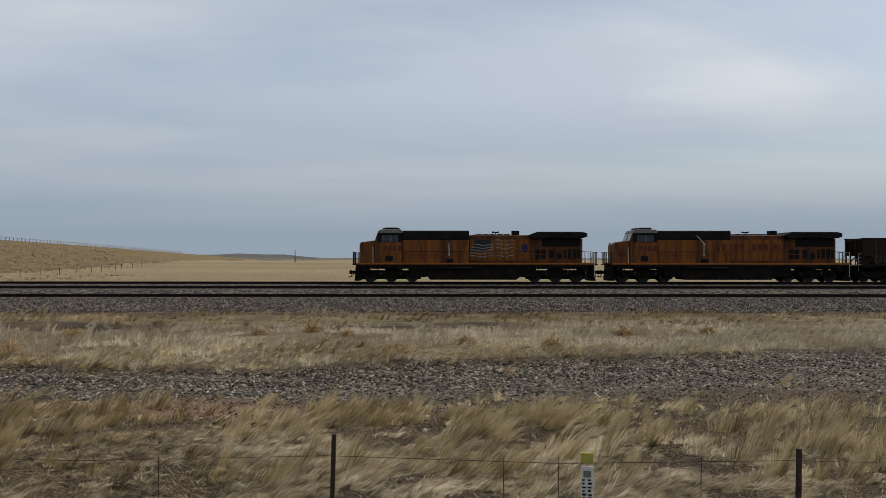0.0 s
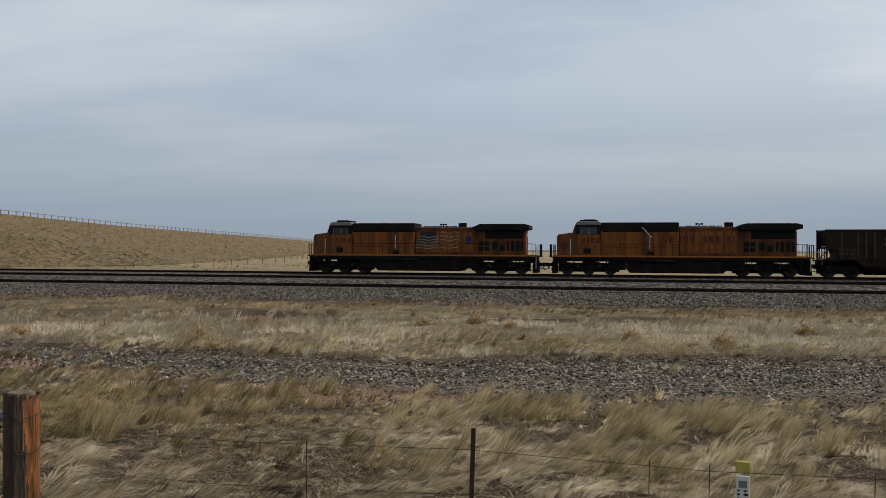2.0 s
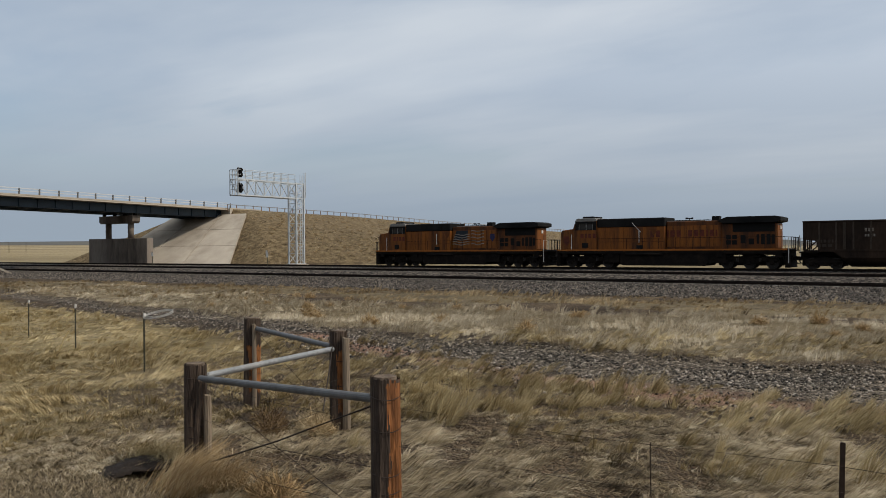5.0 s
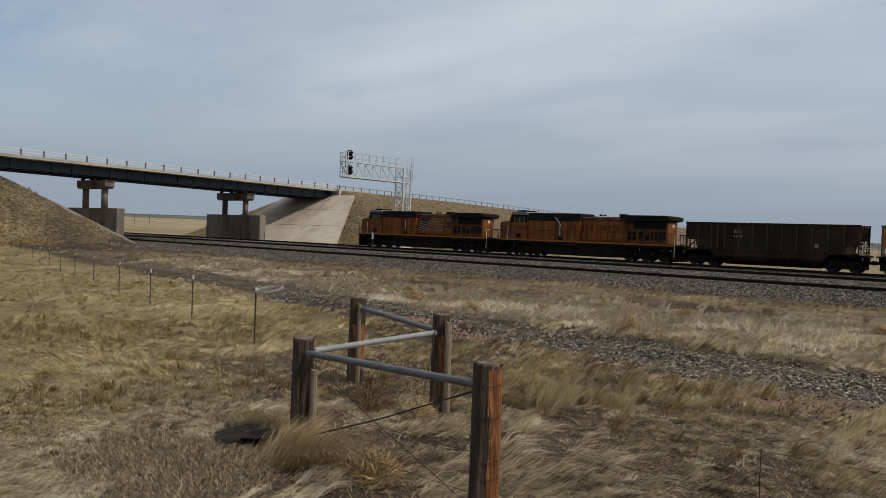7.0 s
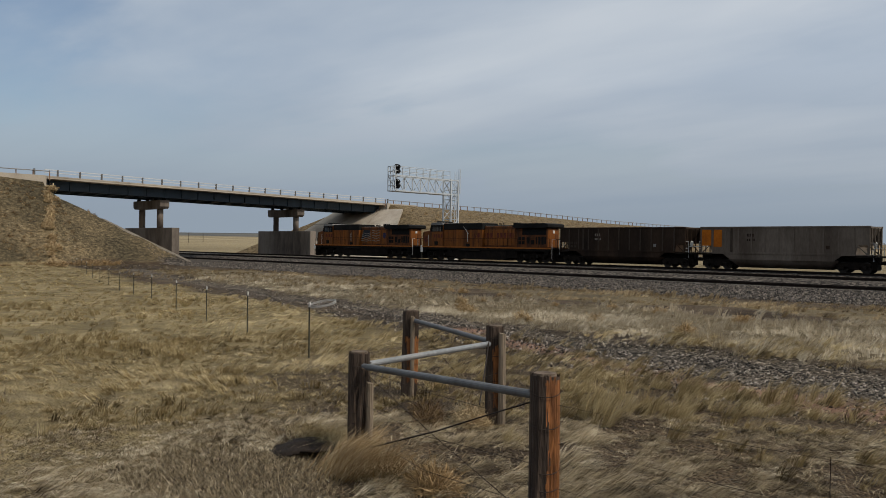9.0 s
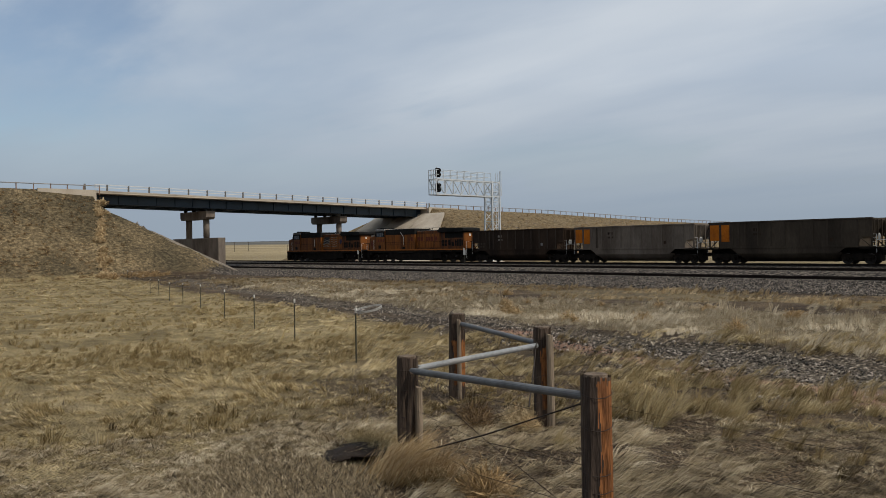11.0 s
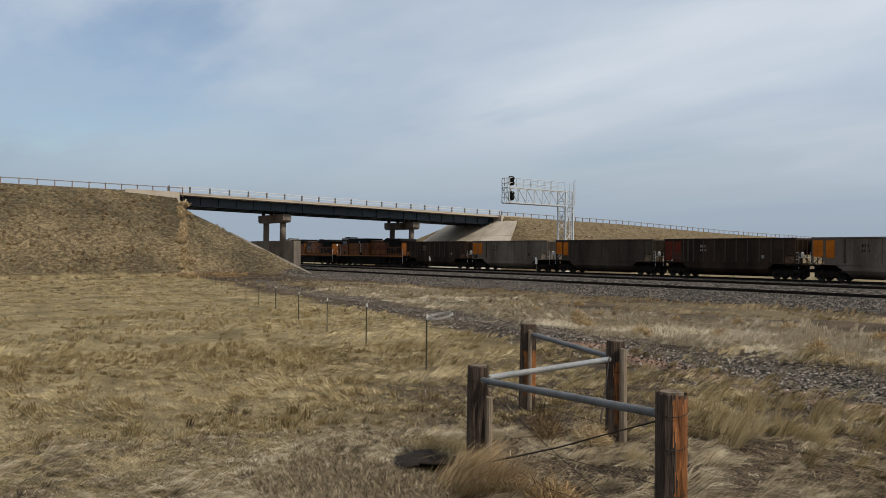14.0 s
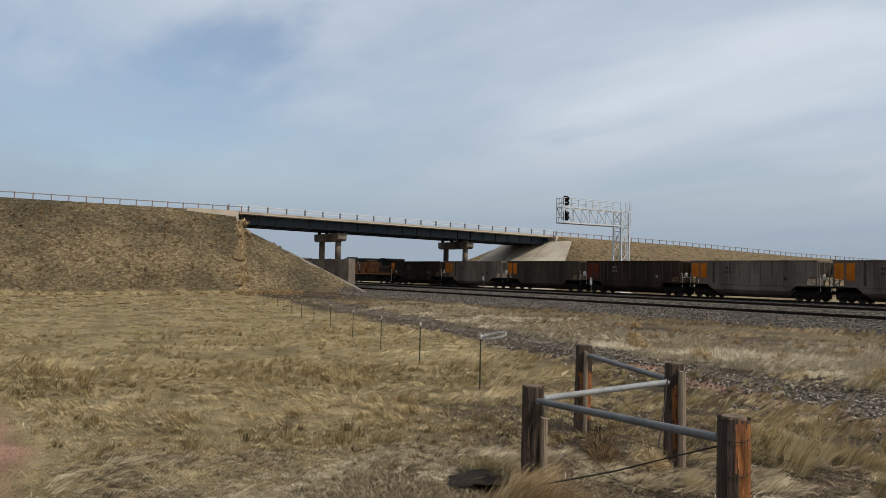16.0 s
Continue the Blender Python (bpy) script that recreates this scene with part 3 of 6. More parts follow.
def build_track(yc, zt):
    track = tagged(empty("railway_track", pose(0, yc, zt)), "dark rusty rails on ties in grey ballast", "railway track", "parallel railway tracks", "structure")
    for s in (-0.755, 0.755):
        bm = bmesh.new()
        prof = [(-0.075, -0.172), (0.075, -0.172), (0.07, -0.158), (0.012, -0.14), (0.012, -0.045), (0.037, -0.035), (0.037, 0), (-0.037, 0), (-0.037, -0.035), (-0.012, -0.045), (-0.012, -0.14), (-0.07, -0.158)]
        a = [bm.verts.new((-900, s + p, q)) for p, q in prof]
        c = [bm.verts.new((500, s + p, q)) for p, q in prof]
        for i in range(len(prof)):
            bm.faces.new((a[i], c[i], c[(i + 1) % len(prof)], a[(i + 1) % len(prof)]))
        bmesh.ops.recalc_face_normals(bm, faces=bm.faces)
        part("rail", bm, M["rail_steel"], track)
    tie = bmesh.new()
    box(tie, -0.13, 0.13, -1.3, 1.3, -0.36, -0.176)
    me = mesh_of(tie, "tie", M["tie"])
    for k in range(150):
        share("tie", me, track, pose(-96 + k * 0.61, 0, 0))
    rest = bmesh.new()
    for k in list(range(-90, 0)) + list(range(150, 215)):
        box(rest, -96 + k * 0.61 - 0.13, -96 + k * 0.61 + 0.13, -1.3, 1.3, -0.36, -0.176)
    tagged(part("ties", rest, M["tie"], track), kind="stuff")


for yc, zt in TRACKS:
    build_track(yc, zt)

# ---------------------------------------------------------------- the road bridge
DECK_R, DECK_L = -107.2, -118.8
Y0, Y1 = 36.2, 92.7
PIERS = (53.0, 76.3)


def build_bridge():
    br = tagged(empty("road_bridge", pose(0, 0, 0)), "concrete and dark blue-green steel girder road bridge over railway", "bridge")
    n = 12

    def swept(x0, x1, d0, d1, ya=Y0, yb=Y1):
        """A bar along the bridge from d0 to d1 above the road grade."""
        bm = bmesh.new()
        rows = []
        for k in range(n + 1):
            y = ya + (yb - ya) * k / n
            z = float(road_z(y))
            rows.append([bm.verts.new(p) for p in ((x0, y, z + d0), (x1, y, z + d0), (x1, y, z + d1), (x0, y, z + d1))])
        for a, c in zip(rows, rows[1:]):
            for i in range(4):
                bm.faces.new((a[i], a[(i + 1) % 4], c[(i + 1) % 4], c[i]))
        bm.faces.new(rows[0]); bm.faces.new(rows[-1])
        bmesh.ops.recalc_face_normals(bm, faces=bm.faces)
        return bm

    part("deck", swept(DECK_L, DECK_R, -0.24, -0.02), M["concrete"], br, "pale concrete deck")
    for x0, x1 in ((DECK_R - 0.35, DECK_R + 0.02), (DECK_L - 0.02, DECK_L + 0.35)):
        part("kerb", swept(x0, x1, -0.022, 0.12), M["concrete"], br)
    for x in (-108.9, -111.8, -114.6, -117.4):
        g = part("girder", swept(x - 0.02, x + 0.02, -1.46, -0.284), M["girder"], br, "dark blue-green steel girder")
        part("flange", swept(x - 0.24, x + 0.24, -1.52, -1.465), M["girder"], g)
        me = mesh_of(bx(x + 0.022, x + 0.16, -0.01, 0.01, -1.46, -0.29), "stiffener", M["girder"])
        for k in range(22):
            y = Y0 + 1 + k * (Y1 - Y0 - 2) / 21
            share("stiffener", me, g, pose(0, y, float(road_z(y))))
    # railing
    for x in (DECK_R - 0.12, DECK_L + 0.12):
        for d in (0.55, 0.90):
            part("rail", swept(x - 0.05, x + 0.05, d - 0.06, d + 0.05), M["rail_grey"], br)
        pb = bmesh.new()
        box(pb, x - 0.07, x + 0.07, -0.10, 0.10, 0.12, 0.93, bevel=0.01)
        me = mesh_of(pb, "rail_post", M["rail_post"])
        k = 0
        y = Y0 - 1.2
        while y < Y1 + 1.5:
            share("rail_post", me, br, pose(0, y, float(road_z(y))))
            y += 2.78
    # piers: crash wall, two columns and a cap with bearings
    for yp in PIERS:
        zt = float(road_z(yp)) - 1.54
        pier = part("pier", bx(-120.9, -105.7, yp - 0.55, yp + 0.55, -1.6, 3.75, bevel=0.04), M["concrete_dark"], br, "weathered, shade-darkened concrete crash wall of pier")
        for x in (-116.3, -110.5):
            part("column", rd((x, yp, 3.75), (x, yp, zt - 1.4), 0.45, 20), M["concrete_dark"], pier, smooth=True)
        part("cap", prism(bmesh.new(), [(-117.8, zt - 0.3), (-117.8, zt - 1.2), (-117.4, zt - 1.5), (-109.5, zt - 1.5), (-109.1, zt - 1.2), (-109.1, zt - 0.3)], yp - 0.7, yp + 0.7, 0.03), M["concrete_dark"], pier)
        for x in (-109.4, -112.0, -114.6, -117.4):
            part("bearing", bx(x - 0.2, x + 0.2, yp - 0.2, yp + 0.2, zt - 0.3, zt + 0.02), M["black"], pier)
    # abutments with wing walls
    for y, s in ((Y0, -1), (Y1, 1)):
        z = float(road_z(y))
        ab = part("abutment", bx(DECK_L - 0.1, DECK_R + 0.1, min(y + s * 0.05, y + s * 1.0), max(y + s * 0.05, y + s * 1.0), z - 3.6, z - 0.05), M["concrete"], br, "pale concrete abutment")
        for x in (DECK_R + 0.25, DECK_L - 0.55):
            w = bmesh.new()
            zz = [float(road_z(y + s * d)) for d in (0, 7)]
            vs = [w.verts.new(p) for p in ((x, y, z - 2.2), (x, y + s * 7, zz[1] - 0.9), (x, y + s * 7, zz[1] + 0.12), (x, y, z + 0.12))]
            v2 = [w.verts.new(v.co + Vector((0.3, 0, 0))) for v in vs]
            w.faces.new(vs); w.faces.new(v2[::-1])
            for i in range(4):
                w.faces.new((vs[i], v2[i], v2[(i + 1) % 4], vs[(i + 1) % 4]))
            bmesh.ops.recalc_face_normals(w, faces=w.faces)
            part("wing_wall", w, M["concrete"], ab)


build_bridge()


def sheet(name, corner, nu, nv, lift, thick, material, label, joint=0.0):
    """Slabs laid on the land between four plan corners (bottom left, bottom right, top right, top left)."""
    a, b_, c, d = [Vector(p) for p in corner]
    top = tagged(empty(name), label, "paving", kind="structure")

    def at(u, v):
        p = (a * (1 - u) + b_ * u) * (1 - v) + (d * (1 - u) + c * u) * v
        return p
    for i in range(nu):
        for j in range(nv):
            e = joint
            bm = bmesh.new()
            ring = [at((i + e) / nu, (j + e) / nv), at((i + 1 - e) / nu, (j + e) / nv), at((i + 1 - e) / nu, (j + 1 - e) / nv), at((i + e) / nu, (j + 1 - e) / nv)]
            up = [bm.verts.new((p.x, p.y, p.z + lift)) for p in ring]
            dn = [bm.verts.new((p.x, p.y, p.z + lift - thick)) for p in ring]
            bm.faces.new(up); bm.faces.new(dn[::-1])
            for k in range(4):
                bm.faces.new((up[k], dn[k], dn[(k + 1) % 4], up[(k + 1) % 4]))
            bmesh.ops.recalc_face_normals(bm, faces=bm.faces)
            part("slab", bm, material, top)
    return top


# slope paving under both ends of the bridge
sheet("paving_far", ((-121, 77.6, -0.55), (-92.6, 80.4, -0.55), (-102.2, 92.4, 7.55), (-121, 92.4, 7.55)), 3, 3, 0.35, 0.5, M["concrete"], "pale cracked concrete slope paving under bridge", 0.011)
sheet("paving_near", ((-121, 48.0, -0.7), (-91.6, 48.0, -0.7), (-99.6, 40.6, 4.35), (-121, 36.6, 6.9)), 5, 3, 0.16, 0.45, M["concrete"], "pale concrete slope paving beside grassy fill", 0.006)


def build_road():
    for name, ya, yb in (("road_near", -300, Y0), ("road_far", Y1, 600)):
        bm = bmesh.new()
        ys = np.linspace(ya, yb, 40)
        prev = None
        for y in ys:
            z = float(road_z(y)) + 0.06 if y <= 480 else 1.98
            cur = [bm.verts.new((x, y, z)) for x in (ROAD_X - 5.0, ROAD_X + 5.0)]
            if prev:
                bm.faces.new((prev[0], prev[1], cur[1], cur[0]))
            prev = cur
        tagged(part(name, bm, M["asphalt"]), "grey asphalt road on top of the fill", "road", kind="structure")


build_road()


def build_guard(ya, yb, step):
    """Guard rail along the road shoulder."""
    x = EDGE_X + 0.15
    gr = tagged(empty("guard_rail"), "weathered steel guard rail on short posts along road", "guard rail")
    bm = bmesh.new()
    ys = np.linspace(ya, yb, int((yb - ya) / step) + 1)
    prev = None
    for y in ys:
        z = float(road_z(y))
        cur = [bm.verts.new((x + a, y, z + h)) for a, h in ((0.03, 0.60), (0.07, 0.63), (0.04, 0.66), (0.07, 0.69), (0.03, 0.72), (0, 0.66))]
        if prev:
            for i in range(6):
                bm.faces.new((prev[i], cur[i], cur[(i + 1) % 6], prev[(i + 1) % 6]))
        prev = cur
    part("beam", bm, M["guard"], gr)
    pb = mesh_of(bx(-0.05, 0.05, -0.05, 0.05, -0.5, 0.76), "guard_post", M["guard_wood"])
    for y in ys:
        share("guard_post", pb, gr, pose(x - 0.08, y, float(road_z(y))))


build_guard(-24, Y0 + 0.4, 1.9)
build_guard(Y1 - 0.4, 330, 1.9)

# ---------------------------------------------------------------- the train
WHEELS = []  # wheelsets that roll: object, radius, resting place
TRAIN = []   # vehicles and their place along the train


def wheel_mesh(r, name):
    bm = bmesh.new()
    for s in (-1, 1):
        rod(bm, (0, s * 0.68, 0), (0, s * 0.80, 0), r, 20)
        rod(bm, (0, s * 0.80, 0), (0, s * 0.835, 0), r * 0.5, 12)
        rod(bm, (0, s * 0.66, 0), (0, s * 0.68, 0), r + 0.025, 20)
        for k in range(3):
            a = k * 2.094
            rod(bm, (r * 0.68 * math.cos(a), s * 0.80, r * 0.68 * math.sin(a)), (r * 0.68 * math.cos(a), s * 0.815, r * 0.68 * math.sin(a)), 0.05, 6)
    rod(bm, (0, -0.98, 0), (0, 0.98, 0), 0.085, 10)
    return mesh_of(bm, name, M["tread"])


LOCO_WHEEL = wheel_mesh(0.53, "wheelset")
CAR_WHEEL = wheel_mesh(0.455, "wheelset")


def truck(parent, xc, axles, r, me, base):
    """A truck with side frames, springs and rolling wheelsets."""
    h = axles[-1]
    t = part("truck", bx(-h - 0.75, h + 0.75, -0.60, 0.60, 0.26, 1.04, bevel=0.05), M["under"], parent, "grimy black truck")
    t.matrix_basis = pose(xc, 0, 0)
    for s in (-1, 1):
        bm = bmesh.new()
        y0, y1 = (0.90, 1.08) if s > 0 else (-1.08, -0.90)
        prism(bm, [(-h - 0.45, base - 0.02), (-h - 0.45, base + 0.26), (-h * 0.7, base + 0.40), (h * 0.7, base + 0.40), (h + 0.45, base + 0.26), (h + 0.45, base - 0.02), (h * 0.55, base - 0.02), (h * 0.4, base - 0.2), (-h * 0.4, base - 0.2), (-h * 0.55, base - 0.02)], y0, y1, 0.02)
        part("side_frame", bm, M["under"], t)
    part("bolster", bx(-0.3, 0.3, -1.0, 1.0, base, base + 0.45), M["under"], t)
    for a in axles:
        w = share("wheelset", me, t, pose(a, 0, r))
        WHEELS.append((w, r, (a, 0, r)))
        for s in (-1, 1):
            part("axle_box", bx(a - 0.17, a + 0.17, s * 1.17 - 0.09, s * 1.17 + 0.09, r - 0.17, r + 0.17, bevel=0.03), M["under"], t)
    if len(axles) == 3:
        for x in (-h / 2, h / 2):
            for s in (-1, 1):
                part("spring", rd((x, s * 1.13, base - 0.02), (x, s * 1.13, base + 0.3), 0.1, 10), M["tread"], t)
        for s in (-1, 1):
            part("brake_cylinder", rd((0.4, s * 1.2, base + 0.42), (0.9, s * 1.2, base + 0.42), 0.09, 10), M["under"], t)
    else:
        for s in (-1, 1):
            for x in (-0.15, 0.0, 0.15):
                part("spring", rd((x, s * 1.0, base - 0.12), (x, s * 1.0, base + 0.1), 0.06, 8), M["tread"], t)


def rails_on(parent, pts, r, material, name="handrail"):
    return part(name, tube(bmesh.new(), pts, r, 6), material, parent)


def bars(parent, x0, widths, h, z, y, gap, material, name="lettering"):
    """Writing that cannot be kept, as plain upright bars."""
    x = x0
    for w in widths:
        part(name, bx(x, x + w, y - 0.006, y, z, z + h), material, parent)
        x += w + gap


def waves(parent, x0, x1, z, amp, thick, y, material, name):
    bm = bmesh.new()
    n = 24
    up, dn = [], []
    for k in range(n + 1):
        x = x0 + (x1 - x0) * k / n
        zz = z + amp * math.sin(6.28 * k / n * 1.25 + 0.6)
        up.append((x, zz + thick / 2)); dn.append((x, zz - thick / 2))
    for k in range(n):
        v = [bm.verts.new((p[0], y - 0.006, p[1])) for p in (up[k], up[k + 1], dn[k + 1], dn[k])]
        w = [bm.verts.new((p[0], y, p[1])) for p in (up[k], up[k + 1], dn[k + 1], dn[k])]
        bm.faces.new(v); bm.faces.new(w[::-1])
        bm.faces.new((v[0], v[1], w[1], w[0])); bm.faces.new((v[2], v[3], w[3], w[2]))
    bmesh.ops.recalc_face_normals(bm, faces=bm.faces)
    part(name, bm, material, parent)


def locomotive(lead):
    e = 0.0 if lead else 0.6  # the second engine has the longer equipment hood
    lo = empty("diesel_locomotive")
    lab = "dirty orange diesel locomotive with flag stripes on hood" if lead else "dirty orange diesel locomotive with faded red bars on hood"
    tagged(lo, lab, "locomotive", "locomotives of the train")
    A, G, U, K = M["armour"], M["loco_grey"], M["under"], M["black"]
    # frame, walkways and sill
    part("frame", bx(0.75, 21.5, -1.5, 1.5, 1.32, 1.60, bevel=0.02), U, lo)
    part("walkway", bx(0.72, 21.55, -1.56, 1.56, 1.60, 1.66), K, lo)
    for s in (-1, 1):
        part("sill_stripe", bx(0.75, 21.45, s * 1.565 - 0.012, s * 1.565 + 0.012, 1.56, 1.70), M["red_stripe"], lo, "faded red sill stripe")
        part("sill", bx(0.9, 21.3, s * 1.53 - 0.02, s * 1.53 + 0.02, 1.36, 1.555), U, lo)
    # low nose
    nose = part("nose", prism(bmesh.new(), [(1.02, 1.67), (1.02, 3.25), (1.14, 3.50), (2.35, 3.66), (2.35, 1.67)], -1.40, 1.40, 0.05), A, lo, "blunt orange nose")
    part("nose_door", bx(0.995, 1.02, -0.35, 0.35, 1.75, 3.3, bevel=0.008), M["armour_dark"], nose)
    part("headlight", rd((1.0, 0.0, 3.38), (1.12, 0.0, 3.38), 0.12, 12), M["white"], nose)
    # cab
    cab = part("cab", prism(bmesh.new(), [(2.36, 1.67), (2.36, 3.6), (2.62, 4.35), (2.75, 4.55), (4.75, 4.55), (4.75, 1.67)], -1.52, 1.52, 0.04), A, lo)
    part("cab_roof", prism(bmesh.new(), [(2.62, 4.38), (2.74, 4.56), (2.9, 4.62), (4.6, 4.62), (4.78, 4.5), (4.78, 4.30), (2.60, 4.30)], -1.545, 1.545, 0.03), M["roof_pale"], cab, "faded pale grey cab roof")
    part("roof_equipment", bx(2.95, 4.5, -0.6, 0.6, 4.62, 4.78, bevel=0.06), K, cab)
    part("air_conditioner", bx(3.25, 4.35, -1.25, -0.72, 4.62, 4.80, bevel=0.07), K, cab)
    for s in (-1, 1):
        part("sun_visor", bx(2.95, 4.45, s * 1.60 - 0.07, s * 1.60 + 0.07, 4.12, 4.16), K, cab)
    for x in (3.15, 3.7, 4.2):
        part("antenna", bx(x, x + 0.16, -0.9, -0.7, 4.62, 4.72, bevel=0.02), K, cab)
    for s in (-1, 1):
        for a, b_ in ((3.05, 3.72), (3.82, 4.36)):
            w = part("window", bx(a, b_, s * 1.525 - 0.015, s * 1.525 + 0.015, 3.56, 4.12), M["glass"], cab, "dark cab window")
            part("window_frame", bx(a - 0.04, a, s * 1.525 - 0.03, s * 1.525 + 0.03, 3.52, 4.16), M["roof_pale"], w)
            part("window_frame", bx(b_, b_ + 0.04, s * 1.525 - 0.03, s * 1.525 + 0.03, 3.52, 4.16), M["roof_pale"], w)
        part("mirror", bx(2.7, 2.74, s * 1.62 - 0.06, s * 1.62 + 0.06, 3.6, 3.95), K, cab)
        part("cab_upper", bx(2.62, 4.755, s * 1.523 - 0.008, s * 1.523 + 0.008, 3.50, 4.295), G, cab)
        part("hatch", bx(3.3, 3.95, s * 1.525 - 0.012, s * 1.525 + 0.012, 1.85, 2.30, bevel=0.008), K, cab)
    for y in (-0.75, 0.75):
        ws = part("windshield", bx(-0.02, 0.02, y - 0.6, y + 0.6, -0.33, 0.33), M["glass"], cab)
        ws.matrix_basis = pose(2.485, 0, 3.97, 0, 19, 0)
    bars(cab, 3.15, (0.32, 0.2, 0.3, 0.3), 0.42, 2.75, -1.526, 0.14, M["letter_red"])
    # equipment hood behind the cab, dark upper half
    part("hood_cabinet", bx(4.76, 10.6 + e, -1.38, 1.38, 1.67, 3.72, bevel=0.03), A, lo)
    part("hood_top", bx(4.78, 10.62 + e, -1.42, 1.42, 3.725, 4.52, bevel=0.06), G, lo, "dark grey upper hood")
    for x in (6.8, 7.6, 9.6 + e):
        part("intake", bx(x, x + 0.55, -1.432, -1.405, 3.86, 4.40), K, lo)
        part("intake", bx(x, x + 0.55, 1.405, 1.432, 3.86, 4.40), K, lo)
    for s in (-1, 1):
        for k in range(6):
            part("panel_seam", bx(5.55 + k * 0.9, 5.575 + k * 0.9, s * 1.39 - 0.012, s * 1.39 + 0.012, 1.72, 3.70), M["armour_dark"], lo)
        part("belt_rail", bx(4.8, 10.55 + e, s * 1.39 - 0.014, s * 1.39 + 0.014, 2.36, 2.40), M["armour_dark"], lo)
        part("air_filter", bx(9.15 + e, 9.5 + e, s * 1.43 - 0.012, s * 1.43 + 0.012, 3.80, 4.46), K, lo)
        part("rust_patch", prism(bmesh.new(), [(9.45, 3.72), (9.7, 3.3), (9.9, 3.42), (10.15, 2.95), (10.45, 3.2), (10.5, 3.72)], s * 1.392 - 0.004, s * 1.392 + 0.004), M["armour_dark"], lo, "sooty streaked patch")
    # engine hood with doors
    hood = part("engine_hood", prism(bmesh.new(), [(10.63 + e, 1.67), (10.63 + e, 4.14), (16.1, 4.14), (16.1, 1.67)], -1.02, 1.02, 0.05), M["armour_dark"], lo)
    for k in range(9 if lead else 8):
        for s in (-1, 1):
            part("hood_door", bx(10.72 + e + k * 0.59, 11.24 + e + k * 0.59, s * 1.03 - 0.014, s * 1.03 + 0.014, 1.9, 3.75, bevel=0.006), A, hood)
    part("exhaust_stack", bx(14.45 + e, 15.1 + e, -0.35, 0.35, 4.14, 4.55, bevel=0.02), K, lo)
    horn = bmesh.new()
    for dx, s in ((-0.32, -1), (-0.25, 1), (0.3, 1)):
        rod(horn, (13.0, s * 0.06, 4.42), (13.0 + dx, s * 0.06, 4.42), 0.03, 8, 0.09)
    rod(horn, (13.0, 0, 4.12), (13.0, 0, 4.46), 0.04, 8)
    part("horn", horn, K, lo)
    for k in range(5):
        part("roof_hatch", bx(11.3 + e + k * 0.62, 11.75 + e + k * 0.62, -0.6, 0.6, 4.205, 4.26, bevel=0.01), G, lo)
    part("hood_catwalk", bx(11.0, 14.2, -0.75, 0.75, 4.145, 4.2), M["roof_pale"], lo)
    # radiator section with overhanging wings
    rear = part("radiator_hood", bx(16.11, 20.55, -1.05, 1.05, 1.67, 3.85, bevel=0.04), M["armour_dark"], lo, "soot-stained rear hood")
    part("radiator_wing", prism(bmesh.new(), [(15.8, 4.10), (16.6, 4.42), (20.5, 4.42), (20.95, 4.30), (20.95, 3.98), (20.5, 3.86), (16.3, 3.86)], -1.5, 1.5, 0.03), G, lo, "overhanging dark radiator wing")
    for s in (-1, 1):
        for a, b_, z0, z1 in ((16.45, 16.85, 2.05, 2.42), (16.95, 17.35, 2.05, 2.42), (16.45, 16.85, 2.50, 2.88), (16.95, 17.35, 2.50, 2.88), (17.65, 18.05, 2.15, 2.85), (18.3, 18.75, 2.05, 2.55),
                              (18.95, 19.15, 2.10, 2.90), (19.3, 19.6, 2.05, 2.92), (19.75, 20.05, 2.05, 2.92), (20.15, 20.4, 2.1, 2.88)):
            part("grille", bx(a, b_, s * 1.06 - 0.02, s * 1.06 + 0.02, z0, z1, bevel=0.006), K, rear)
        part("soot_panel", bx(17.0, 20.4, s * 1.055 - 0.012, s * 1.055 + 0.012, 3.12, 3.84), K, rear)
    # sunlight on the rear end is put into this panel's lighter colour
    part("rear_panel", bx(20.555, 20.6, -0.95, 0.95, 1.75, 3.8, bevel=0.01), A, rear, "lighter orange rear panel on the sunlit end")
    part("rear_headlight", bx(20.6, 20.68, -0.16, 0.16, 3.3, 3.62, bevel=0.02), M["white"], rear)
    part("rear_door", bx(20.6, 20.62, 0.2, 0.8, 1.8, 3.2, bevel=0.006), M["armour_dark"], rear)
    # fuel tank
    part("centre_sill", bx(1.2, 21.2, -0.30, 0.30, 1.16, 1.315), U, lo)
    for x in (3.75, 18.3):
        part("bolster_block", bx(x - 0.55, x + 0.55, -0.9, 0.9, 0.9, 1.315), U, lo)
    for x in (6.15, 15.75):
        part("equipment_box", bx(x - 0.75, x + 0.75, -1.35, 1.35, 0.45, 1.315, bevel=0.03), U, lo)
    part("fuel_tank", prism(bmesh.new(), [(6.95, 1.30), (6.95, 0.5), (7.2, 0.22), (14.8, 0.22), (15.05, 0.5), (15.05, 1.30)], -1.42, 1.42, 0.06), U, lo, "black fuel tank")
    part("air_tank", rd((7.6, -1.48, 1.24), (11.0, -1.48, 1.24), 0.13, 12), U, lo, smooth=True)
    for x in (3.75, 18.3):
        truck(lo, x, (-1.85, 0, 1.85), 0.53, LOCO_WHEEL, 0.62)
